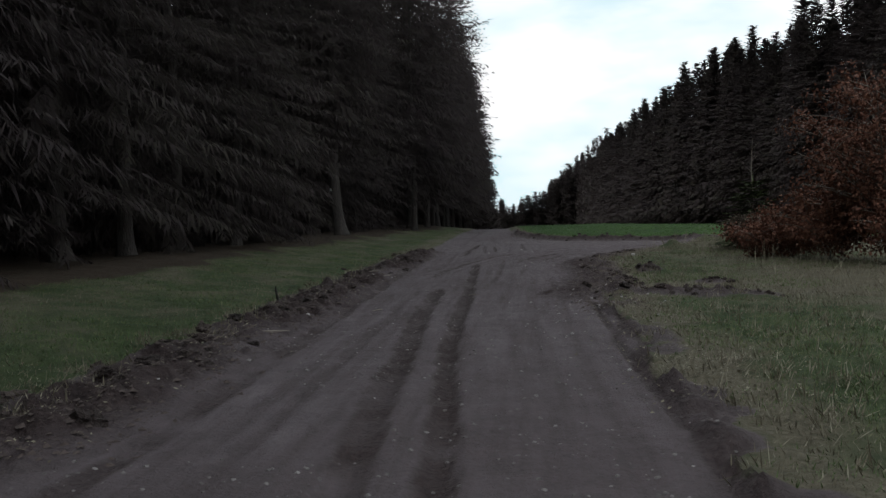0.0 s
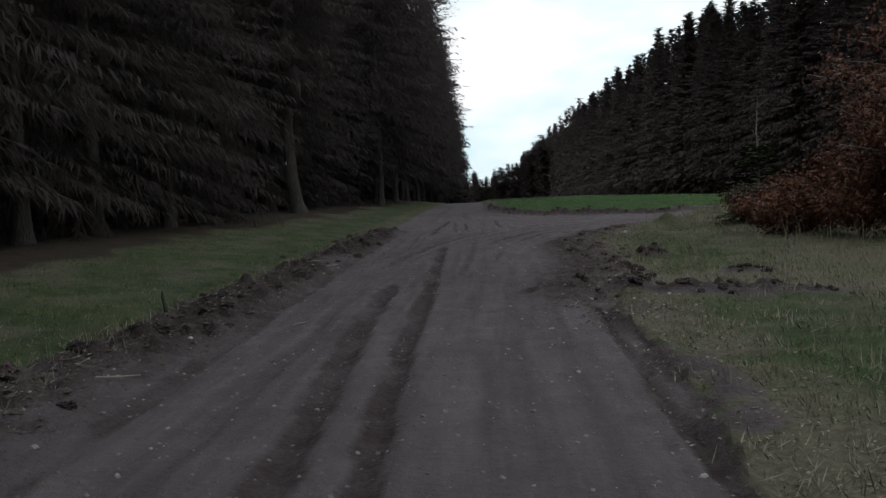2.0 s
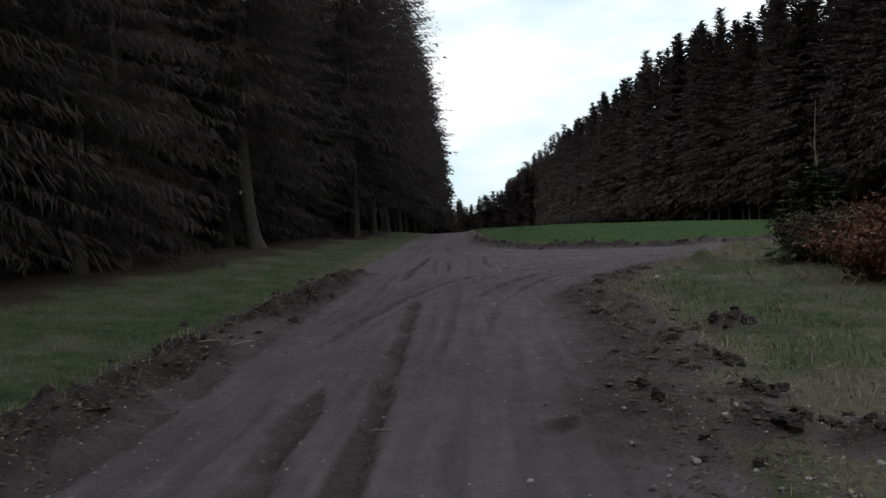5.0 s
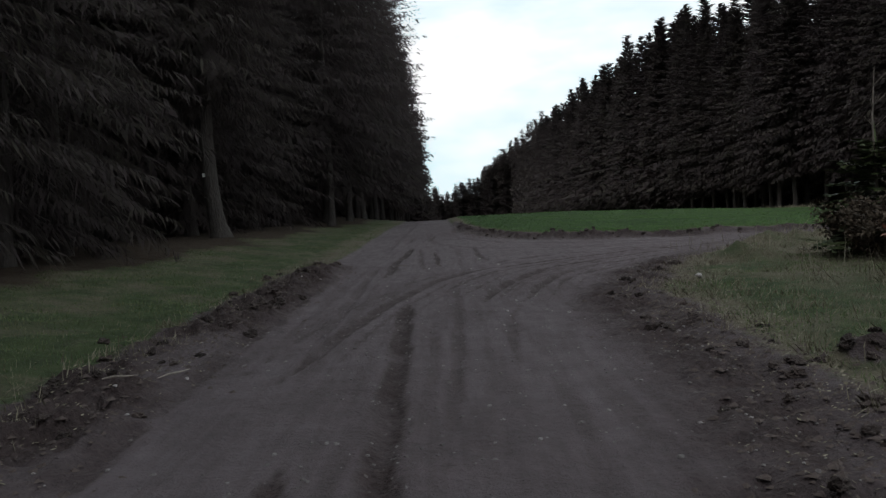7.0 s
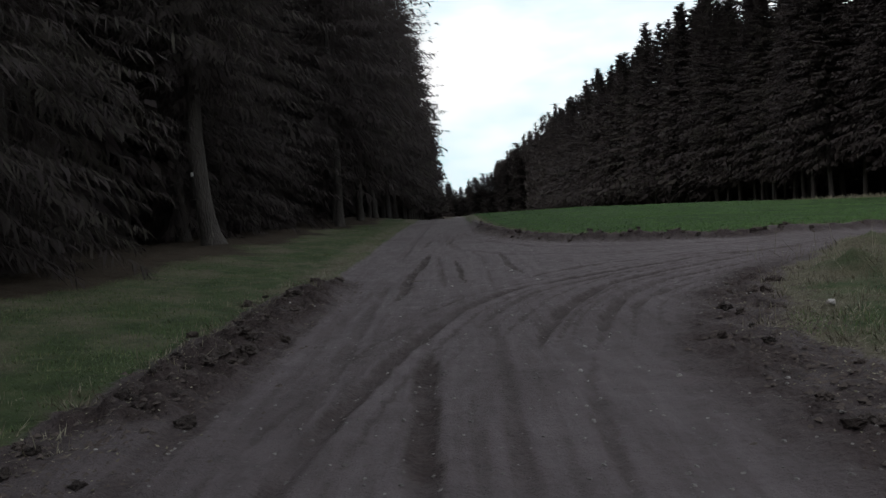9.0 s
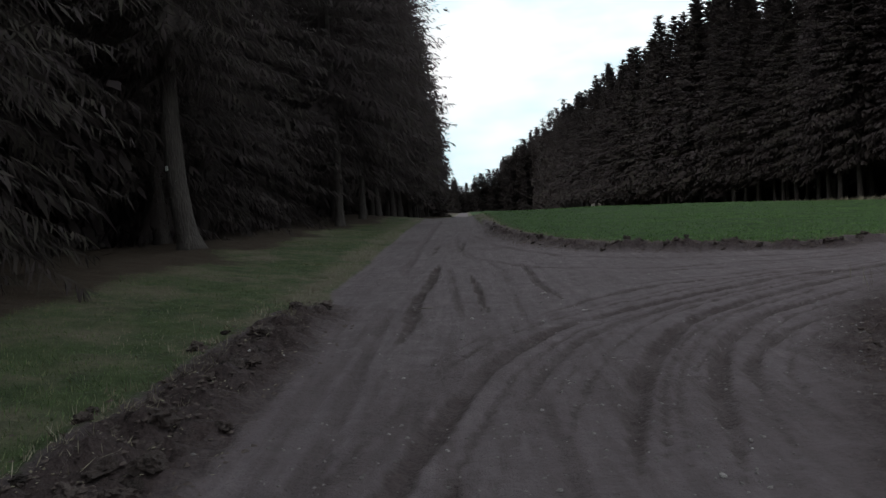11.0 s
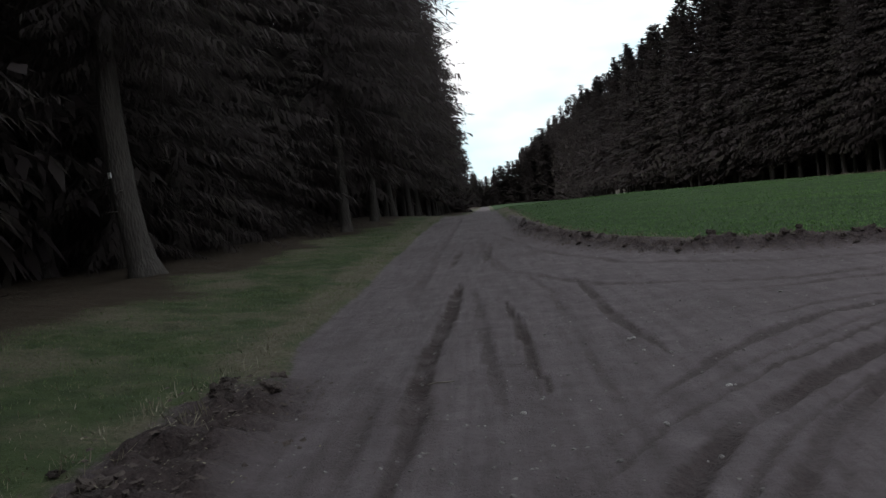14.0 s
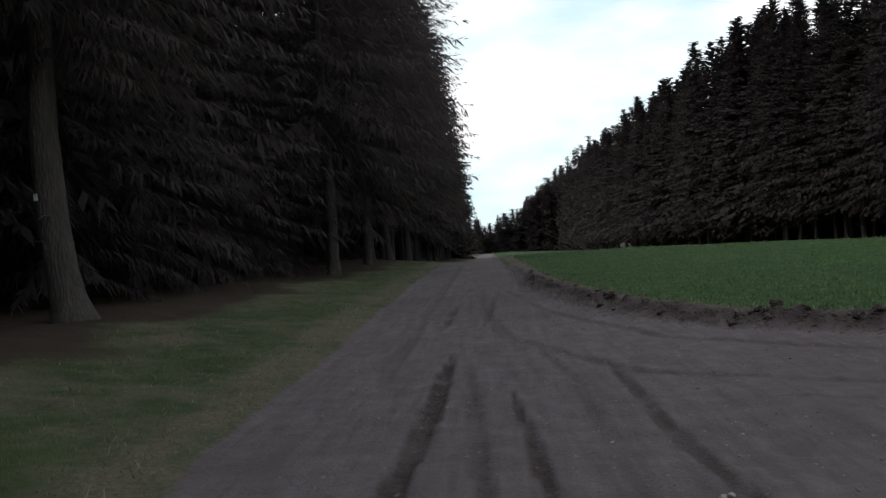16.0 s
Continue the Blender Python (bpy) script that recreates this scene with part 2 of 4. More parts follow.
def track_left(y):
    return 0.2 + 0.10 * rough_noise(y * 0 + 3.0, y, 2.2, 11, 3) - 0.5 * np.clip((y - 24.5) / 3.5, 0, 1) - 0.25 * np.clip((y - 32) / 14, 0, 1)


def inside_track(x, y):
    """Metres by which a place lies inside the trodden earth; below zero outside."""
    wob = 0.22 * rough_noise(x, y, 1.1, 5, 3)
    low = np.where(y < 28.2, np.interp(y, LOW_Y, LOW_X) - x, (y - np.interp(x, [9.0, 12, 22, 60], [28.0, 29.2, 30.4, 33])) * 0.8)
    low = np.where((y >= 28.2) & (x < 9.0), 5.0, low)
    up = beyond_lip(x, y)
    return np.minimum(np.minimum(x - track_left(y), low + wob), -up + wob * 0.5)


def beyond_lip(x, y):
    """Metres past the field's edge; below zero on the track's side."""
    a = (y - np.interp(x, [8.6, 12, 22, 60], [30.7, 31.3, 32.6, 35.5])) * 0.9
    b_ = (x - np.interp(y, UP_Y, UP_X)) * 0.85
    return np.where(x > 8.6, a, np.where(y > 30.7, b_, -6.0))


def beside(line, off):
    """The same wheel mark, off metres to one side."""
    out = []
    for i, (x, y) in enumerate(line):
        (ax, ay), (bx, by) = line[max(i - 1, 0)], line[min(i + 1, len(line) - 1)]
        d = math.hypot(bx - ax, by - ay)
        out.append((x + off * (by - ay) / d, y - off * (bx - ax) / d))
    return out


RUTS = [  # places along it, width, depth, dampness
    ([(1.33, 13.1), (1.39, 10.7), (1.47, 8.3), (1.58, 6.6), (1.63, 5.0), (1.76, 2.7), (1.88, -4)], 0.27, 0.036, 0.97),
    ([(1.68, 19.4), (1.70, 17.8), (1.76, 15.4), (1.84, 12.4), (1.90, 9.0), (1.95, 6.7), (2.07, 4.9), (2.2, 2.7), (2.28, -4)], 0.20, 0.040, 1.0),
    ([(1.0, 13.0), (1.05, 9.0), (1.12, 5.0), (1.2, -4)], 0.14, 0.018, 0.5),
    # the turn into the side track
    ([(9.4, 28.8), (7.3, 27.5), (5.9, 26.9), (4.85, 26.1), (3.7, 25.0), (2.85, 24.0), (2.3, 23.0), (1.87, 21.8), (1.5, 20.0), (1.25, 18.3), (1.12, 17.0), (1.02, 16.0), (0.92, 14.9)], 0.20, 0.036, 0.85),
    ([(8.8, 27.8), (6.65, 26.45), (5.1, 25.2), (4.25, 24.2), (3.7, 23.2), (3.32, 22.25), (2.98, 21.2), (2.76, 20.3), (2.55, 19.0)], 0.22, 0.038, 0.85),
    ([(7.0, 26.0), (4.9, 24.1), (4.42, 23.4), (3.96, 22.5), (3.62, 21.5), (3.38, 20.6), (3.0, 18.8)], 0.18, 0.034, 0.8),
    ([(5.6, 23.9), (4.75, 23.1), (4.12, 22.1), (3.8, 21.4), (3.66, 20.4)], 0.16, 0.028, 0.75),
    ([(7.4, 28.0), (5.15, 27.25), (4.44, 26.95), (3.8, 26.4), (3.2, 25.7), (2.72, 25.0), (2.4, 24.3)], 0.14, 0.024, 0.65),
    ([(9.6, 28.6), (6.6, 27.0), (5.2, 26.0), (4.1, 24.9), (3.3, 23.9), (2.75, 22.9), (2.35, 21.8), (2.05, 20.4)], 0.13, 0.024, 0.7),
    ([(8.0, 28.5), (5.6, 27.75), (4.6, 27.5), (3.6, 26.9)], 0.12, 0.018, 0.5),
    # straight on along the ride
    ([(1.22, 32.6), (1.18, 29.8), (1.12, 27.7), (1.08, 26.4), (1.11, 25.2), (1.12, 24.2), (1.06, 23.0)], 0.20, 0.038, 1.0),
    ([(1.42, 32.0), (1.52, 28.9), (1.60, 26.9), (1.66, 25.6), (1.70, 24.2)], 0.13, 0.018, 0.5),
    ([(1.80, 30.4), (1.91, 27.9), (1.95, 26.2), (2.04, 25.0)], 0.12, 0.030, 0.95),
    ([(2.83, 31.6), (2.81, 29.4), (2.84, 27.9), (2.92, 26.6), (3.02, 25.7)], 0.15, 0.026, 0.75),
    ([(2.16, 33.1), (2.41, 30.0), (2.38, 26.0), (2.42, 23.3)], 0.10, 0.016, 0.4),
    ([(9.4, 29.9), (7.0, 29.4), (5.0, 29.2), (3.0, 30.4), (1.9, 33.5), (1.5, 38.0), (1.4, 44.0)], 0.22, 0.014, 0.45),
    ([(9.4, 30.2), (7.0, 30.3), (5.2, 31.0), (3.7, 32.8), (2.6, 36.5), (1.9, 43.0)], 0.2, 0.016, 0.5),
    ([(8.8, 29.4), (6.4, 28.9), (4.6, 28.7), (3.3, 29.2)], 0.15, 0.014, 0.5),
    ([(0.45, 60), (0.5, 40), (0.6, 30)], 0.25, 0.02, 0.35),
    ([(1.0, 39.5), (0.95, 34.5)], 0.2, 0.03, 0.7),
    ([(1.7, 40.5), (1.55, 35.0)], 0.2, 0.03, 0.7),
    ([(0.77, 26.5), (0.87, 21.0), (0.93, 18.5), (0.95, 16.0)], 0.16, 0.018, 0.5),
    ([(0.2, 24), (0.25, 16), (0.40, 10), (0.52, 6), (0.62, -4)], 0.22, 0.020, 0.85),
    ([(3.50, -4), (3.48, 6), (3.56, 10.5)], 0.10, 0.03, 0.9),
    ([(2.75, -4), (2.72, 8), (2.85, 14)], 0.18, 0.012, 0.4),
    ([(3.1, -4), (3.1, 7), (3.2, 13)], 0.14, 0.012, 0.4),
    ([(3.02, 19.0), (2.8, 17.7), (2.7, 16.2), (2.66, 15.0)], 0.15, 0.02, 0.55),
    ([(2.26, 21.3), (2.26, 18.8), (2.25, 17.0), (2.22, 15.8), (2.15, 12.5)], 0.14, 0.016, 0.6),
    ([(2.0, 18.2), (2.03, 16.0), (2.02, 13.5)], 0.10, 0.012, 0.5),
    ([(2.5, 17), (2.45, 13), (2.42, 9)], 0.12, 0.010, 0.35),
]

for line_, *_ in RUTS[3:7]:
    for off_, wet2_ in ((-0.27, 0.6), (0.36, 0.7), (0.56, 0.4), (-0.5, 0.35)):
        RUTS = RUTS + [(beside(line_, off_), 0.06, 0.014, wet2_)]


def near_line(x, y, line):
    best = np.full(x.shape, 99.0)
    for (ax, ay), (bx, by) in zip(line, line[1:]):
        dx, dy = bx - ax, by - ay
        s = np.clip(((x - ax) * dx + (y - ay) * dy) / (dx * dx + dy * dy), 0, 1)
        best = np.minimum(best, np.hypot(x - ax - s * dx, y - ay - s * dy))
    return best


HEAPS = [(4.0, 10.85, 0.40, 0.13), (4.5, 10.6, 0.6, 0.13), (5.05, 10.45, 0.6, 0.11), (5.6, 10.4, 0.55, 0.09), (4.2, 11.7, 0.35, 0.08), (4.95, 14.5, 0.33, 0.17), (4.3, 12.9, 0.32, 0.08), (5.5, 12.2, 0.35, 0.08), (4.3, 16.4, 0.4, 0.07), (3.04, 11.35, 0.24, 0.05), (6.9, 22.9, 0.7, 0.26), (8.4, 25.3, 0.8, 0.28), (9.4, 25.6, 0.9, 0.22)]


def land(x, y):
    """Height of the ground and the shares of soil, damp, litter with painted tree shade, dead grass and crop, at arrays
    of places.
    """
    ins = inside_track(x, y)
    lip = beyond_lip(x, y)
    on = np.clip(ins / 0.25 + 0.5, 0, 1)
    z = 0.42 * np.clip((-0.7 - x) / 3.8, 0, 1) ** 1.1 + 0.10 * rough_noise(x, y, 5.0, 21, 2) * np.clip((np.abs(x - 1.8) - 2) / 3, 0, 1)
    z = z - 0.036 * np.clip(x - 9, 0, 25) - 0.034 * np.clip(y - 64, 0, 55) - 0.022 * np.clip(y - 119, 0, 211)
    z = z + (1 - on) * (0.05 + 0.05 * rough_noise(x, y, 0.35, 31, 3))
    crop = np.clip((lip - 0.45) / 0.2, 0, 1) * np.clip((np.where(y < 62, 27.0, 26.0) - x) / 1.0, 0, 1)
    z = z + 0.10 * np.clip(lip / 0.5, 0, 1)
    damp, soil = np.zeros(x.shape), np.clip(0.5 + ins / 0.3, 0, 1)
    near = (x > -1) & (x < 12) & (y > -5) & (y < 62)
    xn, yn = x[near] + 0.022 * rough_noise(x[near], y[near], 0.5, 41, 3), y[near]
    zr, dr = np.zeros(xn.shape), np.zeros(xn.shape)
    wander, tread = 0.42 + 0.16 * rough_noise(xn, yn, 0.5, 43, 3), 0.75 + 0.5 * rough_noise(xn, yn, 0.16, 47, 2)
    patch = np.clip(0.95 + 1.0 * rough_noise(xn, yn, 0.55, 45, 3), 0.15, 1)
    for line, width, depth, wet in RUTS:
        lx, ly = [p[0] for p in line], [p[1] for p in line]
        hit = np.nonzero((xn > min(lx) - 0.6) & (xn < max(lx) + 0.6) & (yn > min(ly) - 0.6) & (yn < max(ly) + 0.6))[0]
        if len(hit):
            d = near_line(xn[hit], yn[hit], line) / (width * wander[hit])
            ends = np.minimum(np.hypot(xn[hit] - lx[0], yn[hit] - ly[0]), np.hypot(xn[hit] - lx[-1], yn[hit] - ly[-1]))
            d = d + 1.2 * np.clip(1 - ends / (0.9 if ly[-1] < 0 else 2.2), 0, 1) ** 1.5
            zr[hit] += -1.3 * depth * np.clip(1.25 - d, 0, 1) * tread[hit] + depth * 0.28 * np.exp(-((d - 1.5) / 0.4) ** 2)
            dr[hit] = np.maximum(dr[hit], wet * patch[hit] * np.clip((1.25 - d) / 0.22, 0, 1))
    streak = np.clip(0.15 + 1.3 * rough_noise(xn * 5.0, yn * 0.35, 0.8, 58, 3), 0, 1) * np.clip((24 - yn) / 4 + np.clip(3.3 - xn, 0, 1), 0, 1)
    stain = np.clip(0.1 + 1.5 * rough_noise(xn, yn, 2.4, 59, 3), 0, 1)
    dr = np.maximum(dr, np.maximum(0.58 * streak, 0.42 * stain))
    zr += (0.018 * rough_noise(xn, yn, 0.14, 51, 2) + 0.03 * rough_noise(xn, yn, 1.3, 55, 2) + 0.012 * rough_noise(xn * 4, yn * 0.6, 0.9, 57, 2))
    z[near] += zr * on[near]
    damp[near] = np.maximum(damp[near], dr)
    # turned earth along the grass edge, the mouth of the side track and the field's lip
    ridge = np.clip(1.35 - np.abs(x + 0.20) / 0.52, 0, 1) * np.clip((26.8 - y) / 1.5, 0, 1) * np.clip(1.15 + 1.6 * rough_noise(x, y, 1.3, 61, 3), 0, 1)
    rim = np.clip(1.25 - np.abs(ins - 0.30) / 0.62, 0, 1) * np.clip(1.15 + 1.0 * rough_noise(x, y, 0.7, 62, 3), 0, 1) * (x > 2) * np.clip((y - 9.5) / 2, 0, 1) * np.clip((27 - y) / 3, 0, 1)
    edge = np.clip(1 - np.abs(ins) / 0.12, 0, 1) * (x > 2) * (y < 10)
    bank = np.clip(1 - np.abs(lip - 0.2) / 0.42, 0, 1) * (y > 29.5) * np.clip((60 - y) / 16, 0, 1)
    heap = np.zeros(x.shape)
    knobbly = 0.8 + 0.8 * rough_noise(x, y, 0.2, 63, 2)
    for hx, hy, r, h in HEAPS:
        g = np.exp(-((x - hx) ** 2 + (y - hy) ** 2) / (r * r * 0.5))
        z += h * g * knobbly
        heap = np.maximum(heap, g if hy < 20 else 0 * g)
    turned = np.maximum.reduce([ridge, rim * 0.5, edge * 0.7, bank])
    z += turned * (0.05 + 0.13 * rough_noise(x, y, 0.30, 67, 2) + 0.16 * rough_noise(x, y, 0.11, 69, 2))
    soil = np.clip(np.maximum.reduce([soil, ridge * 1.3, np.clip(1.6 - np.abs(x + 0.08) / 0.34, 0, 1) * np.clip((26.8 - y) / 1.5, 0, 1), rim * 1.2, bank * 1.4, heap * 1.3]), 0, 1)
    damp = np.maximum.reduce([damp, np.clip(ridge * 1.5, 0, 1.1), rim, edge, bank, heap * 1.2])
    ragged = np.clip(1 + (ins + 0.1) / 0.40, 0, 1) * (ins < 0.1) * (x > 2) * (y < 27) * np.clip(0.35 + 2.6 * rough_noise(x, y, 0.45, 73, 3), 0, 1)
    soil, damp = np.maximum(soil, ragged), np.maximum(damp, ragged * 0.8)
    z = z + 0.03 * ragged * rough_noise(x, y, 0.12, 75, 2)
    # forest-floor needles, carried out over the verge turf as painted tree shade
    litter_shade = np.clip((-2.8 - x + 1.4 * rough_noise(x, y, 2.5, 71, 2)) / 1.6 + 0.3 * (y > 45) + np.clip((y - 52) / 16, 0, 1) * (x < 0.3), 0, 1) + np.clip((x - 28.5) / 1.5, 0, 1)
    dead = np.clip(1 - np.abs(ins + 0.35) / 0.6, 0, 1) * 0.5 + 0.5 * np.clip((x - 4.0) / 1, 0, 1) * np.exp(-((y - 11.8) / 1.7) ** 2) + 0.35 * np.clip((x - 5.8) / 1.5, 0, 1) * (y < 28) + 0.4 * np.clip((x - 24.5) / 2, 0, 1) + 0.22 * np.clip((-1.2 - x) / 2.0, 0, 1)
    return z, soil, damp, np.clip(litter_shade, 0, 1), np.clip(dead, 0, 1), crop * (soil < 0.5)


def ground_z(x, y):
    return float(land(np.array([float(x)]), np.array([float(y)]))[0][0])


def steps(*spans):
    out = []
    for a, b_, d in spans:
        out.extend(np.linspace(a, b_, max(2, round((b_ - a) / d)), endpoint=False))
    return np.array(out + [spans[-1][1]])


def build_ground():
    xs = steps((-2500, -200, 400), (-200, -40, 25), (-40, -8, 1.6), (-8, -1.5, 0.2), (-1.5, 6.2, 0.045), (6.2, 11, 0.12), (11, 40, 0.7), (40, 200, 20), (200, 2500, 400))
    ys = steps((-600, -40, 60), (-40, -3, 3), (-3, 2, 0.25), (2, 32, 0.06), (32, 46, 0.12), (46, 80, 0.4), (80, 240, 4), (240, 700, 25), (700, 3500, 350))
    gx, gy = np.meshgrid(xs, ys)
    x, y = gx.ravel(), gy.ravel()
    z, *shares = land(x, y)
    nx, ny = len(xs), len(ys)
    i = (np.arange(ny - 1)[:, None] * nx + np.arange(nx - 1)).ravel()
    faces = np.stack([i, i + 1, i + nx + 1, i + nx], 1)
    soil, crop = shares[0], shares[4]
    kind = np.where(soil[faces].mean(1) > 0.5, 1, np.where(crop[faces].mean(1) > 0.5, 2, 0))
    kind = np.where((kind == 1) & (beyond_lip(x, y)[faces].mean(1) > 0.0), 2, kind)
    for k, (name, label, cat) in enumerate((("ground", "grassy verge and needle-strewn forest floor", "ground"), ("road", "rutted brown dirt track with damp tyre marks", "road"), ("field", "low green crop field with an earthy edge", "field"))):
        f = faces[kind == k]
        used, back = np.unique(f, return_inverse=True)
        me = mesh_from(name, np.stack([x[used], y[used], z[used]], 1), back.reshape(f.shape), GROUND, True)
        for key, v in zip(("soil", "damp", "litter_shade", "dead", "crop"), shares):
            me.attributes.new(key, "FLOAT", "POINT").data.foreach_set("value", v[used].astype(np.float32))
        tagged(new(name, me), label, cat, kind="structure")


build_ground()

# ---- spruces ----


def crown_mesh(name, seed, height, base, reach, gap, arms, twigs, wide, mat=None, hang=0.5, fat=1.5, fine=1.0, lush=0.0):
    """Whorls of drooping limbs set with pointed sprays of needles."""
    r = np.random.default_rng(seed)
    bs, ts, ss, ws = [], [], [], []
    z = base
    while z < height - 0.25:
        s = (z - base) / (height - base)
        out = reach * (1 - s ** fat) * min(1.0, 0.65 + s * 4.5) + 0.05
        for k in range(max(3, round(arms * (0.55 + 0.45 * (1 - s) + 0.6 * lush * s)))):
            if r.random() < 0.08 + 0.25 * max(0.0, 0.12 - s) / 0.12:
                continue
            a = r.random() * 6.2832
            length = out * (0.62 + 0.5 * r.random())
            z0 = z + (r.random() - 0.5) * gap
            n = max(3, round(twigs * (0.35 + 0.65 * (1 - s) + lush * s)))
            u = np.clip(np.linspace(0.07, 1.0, n) + (r.random(n) - 0.5) * 0.9 / n, 0.04, 1.02)
            rise = 0.35 * (s - 0.35)
            rad = length * u
            h = z0 + length * (rise * u - 0.34 * (1 - s) * u * u + 0.10 * u ** 4)
            d = np.array([math.cos(a), math.sin(a), 0.0])
            across = np.array([-d[1], d[0], 0.0])
            p = d * rad[:, None] + np.array([0, 0, 1.0]) * h[:, None]
            for sgn in (-1, 1):
                spread = (0.75 - 0.3 * u + 0.8 * (r.random(n) - 0.5))
                l = (0.16 + 0.30 * (1 - u) ** 0.6 * (1 - 0.6 * s)) * length ** 0.5 * (0.7 + 0.7 * r.random(n)) * fine + 0.07
                dirn = d * np.cos(spread * 1.3)[:, None] + sgn * across * np.sin(spread * 1.3)[:, None]
                dirn[:, 2] -= hang * (1 - s) * (0.5 + 1.2 * r.random(n))
                bs.append(p)
                ts.append(p + dirn * l[:, None])
                side = np.cross(dirn, [0, 0, 1.0]) * 0.7 + np.array([0, 0, 1.0]) * (r.random(n) - 0.5)[:, None]
                ss.append(side / np.linalg.norm(side, axis=1)[:, None])
                ws.append(wide * (0.6 + 0.8 * r.random(n)) * (0.35 + l) * (0.8 + 0.9 * u))
            drop = (0.22 + 0.45 * r.random(n)) * (1 - 0.75 * s) * fine * min(1.0, hang)
            bs.append(p)
            ts.append(p + np.stack([0.25 * drop * (r.random(n) - 0.5), 0.25 * drop * (r.random(n) - 0.5), -drop], 1))
            turn = r.random(n) * 6.2832
            ss.append(np.stack([np.cos(turn), np.sin(turn), np.zeros(n)], 1))
            ws.append(wide * (0.6 + 0.8 * r.random(n)) * (0.3 + drop))
            bs.append(p[-1:])
            ts.append(p[-1:] + (d * 0.42 + np.array([0, 0, 0.05]))[None] * (0.5 + r.random()))
            ss.append(across[None])
            ws.append(np.array([wide * 1.4]))
        z += gap * (0.7 + 0.6 * r.random()) * (1 - 0.45 * s)
    top = np.array([[0, 0, height - 0.9]])
    bs.append(top)
    ts.append(top + [[0, 0, 0.95]])
    ss.append(np.array([[1.0, 0, 0]]))
    ws.append(np.array([0.05]))
    v, f = kites(np.concatenate(bs), np.concatenate(ts), np.concatenate(ss), np.concatenate(ws))
    me = mesh_from(name, v, f, mat or NEEDLES, True)
    out = v * np.array([1.0, 1.0, 0.0])
    out /= np.linalg.norm(out, axis=1)[:, None] + 0.05
    flat = np.cross(v[1::4] - v[0::4], v[2::4] - v[0::4])
    flat /= np.linalg.norm(flat, axis=1)[:, None] + 1e-9
    flat *= np.where((flat * (out[0::4] + np.array([0, 0, 0.4]))).sum(1) < 0, -1.0, 1.0)[:, None]
    nrm = out + np.array([0, 0, 0.45]) + 0.45 * np.repeat(flat, 4, 0)
    me.normals_split_custom_set_from_vertices(nrm / np.linalg.norm(nrm, axis=1)[:, None])
    return me


def trunk_mesh(name, seed, height, girth, lean=0.0, stubs=10):
    r = np.random.default_rng(seed)
    hs = np.array([-0.25, 0.0, 0.12, 0.35, 0.8, 1.6, 3, 5, 8, 12, height * 0.8, height - 0.4])
    hs = hs[hs <= height]
    rad = girth * (1 - 0.93 * np.clip(hs / height, 0, 1)) * (1 + 0.6 * np.exp(-np.clip(hs, 0, 9) / 0.28))
    bend = lean * (np.exp(-np.clip(hs, 0, 99) / 1.6) - 1)
    pts = np.stack([bend + 0.05 * np.sin(hs * 0.7 + seed), 0.05 * np.cos(hs * 0.5 + seed), hs], 1)
    pieces = [tube(pts, rad, 11)]
    v = pieces[0][0]
    v[:, :2] += 0.10 * girth * (r.random((len(v), 2)) - 0.5)
    for _ in range(stubs):
        z = 1.2 + 3.5 * r.random()
        a = r.random() * 6.28
        l = 0.25 + 0.9 * r.random()
        c = np.array([np.interp(z, hs, pts[:, 0]), np.interp(z, hs, pts[:, 1]), z])
        d = np.array([math.cos(a), math.sin(a), 0.12 - 0.3 * r.random()])
        pieces.append(tube([c + d * girth * 0.6, c + d * (l * 0.6), c + d * l - np.array([0, 0, 0.06 * l])], [0.016, 0.010, 0.004], 4))
    v, f = joined(pieces)
    return mesh_from(name, v, f, BARK, True)


def spruce(name, crown, trunk, m, label, group):
    root = new(name)
    child("trunk", trunk, root)
    child("crown", crown, root)
    root.matrix_basis = m
    return tagged(root, label, "spruce tree", group)


EDGE_CROWNS = [crown_mesh("edge_crown", 20 + i, 27.0 + 0.8 * (i % 2), b, 4.3, 0.48, 7, 24, 0.036, hang=0.9, fat=3.4, fine=0.62) for i, b in enumerate((2.4, 3.0, 3.5))]
SKIRTED_CROWNS = [crown_mesh("skirted_crown", 30 + i, 25.5 + i, 0.6 + 0.5 * i, 3.6, 0.36, 8, 34, 0.020, hang=0.9, fat=2.2, fine=0.44) for i in range(2)]
MARKED_CROWN = crown_mesh("marked_crown", 33, 26.5, 4.3, 3.8, 0.28, 10, 34, 0.022, hang=1.0, fat=2.6, fine=0.42)
LONG_CROWNS = [crown_mesh("distant_edge_crown", 35 + i, 26.0, 2.4, 3.7, 0.58, 8, 11, 0.085, hang=0.8, fat=3.0) for i in range(2)]
WOOD_CROWNS = [crown_mesh("wood_crown", 40 + i, 25.0, 1.2 + 0.7 * i, 3.2, 0.66, 7, 7, 0.085, hang=1.0, fat=2.0) for i in range(2)]
RIGHT_CROWNS = [crown_mesh("right_crown", 60 + i, 20.9, 2.6 + 0.6 * i, 2.9, 0.34, 10, 11, 0.085, hang=0.8, fat=1.95, fine=0.7, lush=0.75) for i in range(3)]
RIGHT_FAR = [crown_mesh("distant_crown", 70 + i, 21.2, 2.2, 3.1, 0.46, 8, 7, 0.17, hang=0.7, fat=2.2, lush=0.6) for i in range(2)]
TRUNKS = [trunk_mesh("spruce_trunk", 5 + i, 19.5, 0.16 + 0.02 * i, 0.1 * (i - 1)) for i in range(3)]
MARKED_TRUNK = trunk_mesh("marked_trunk", 3, 19.5, 0.25, 0.30, 6)

rt = random.Random(5)


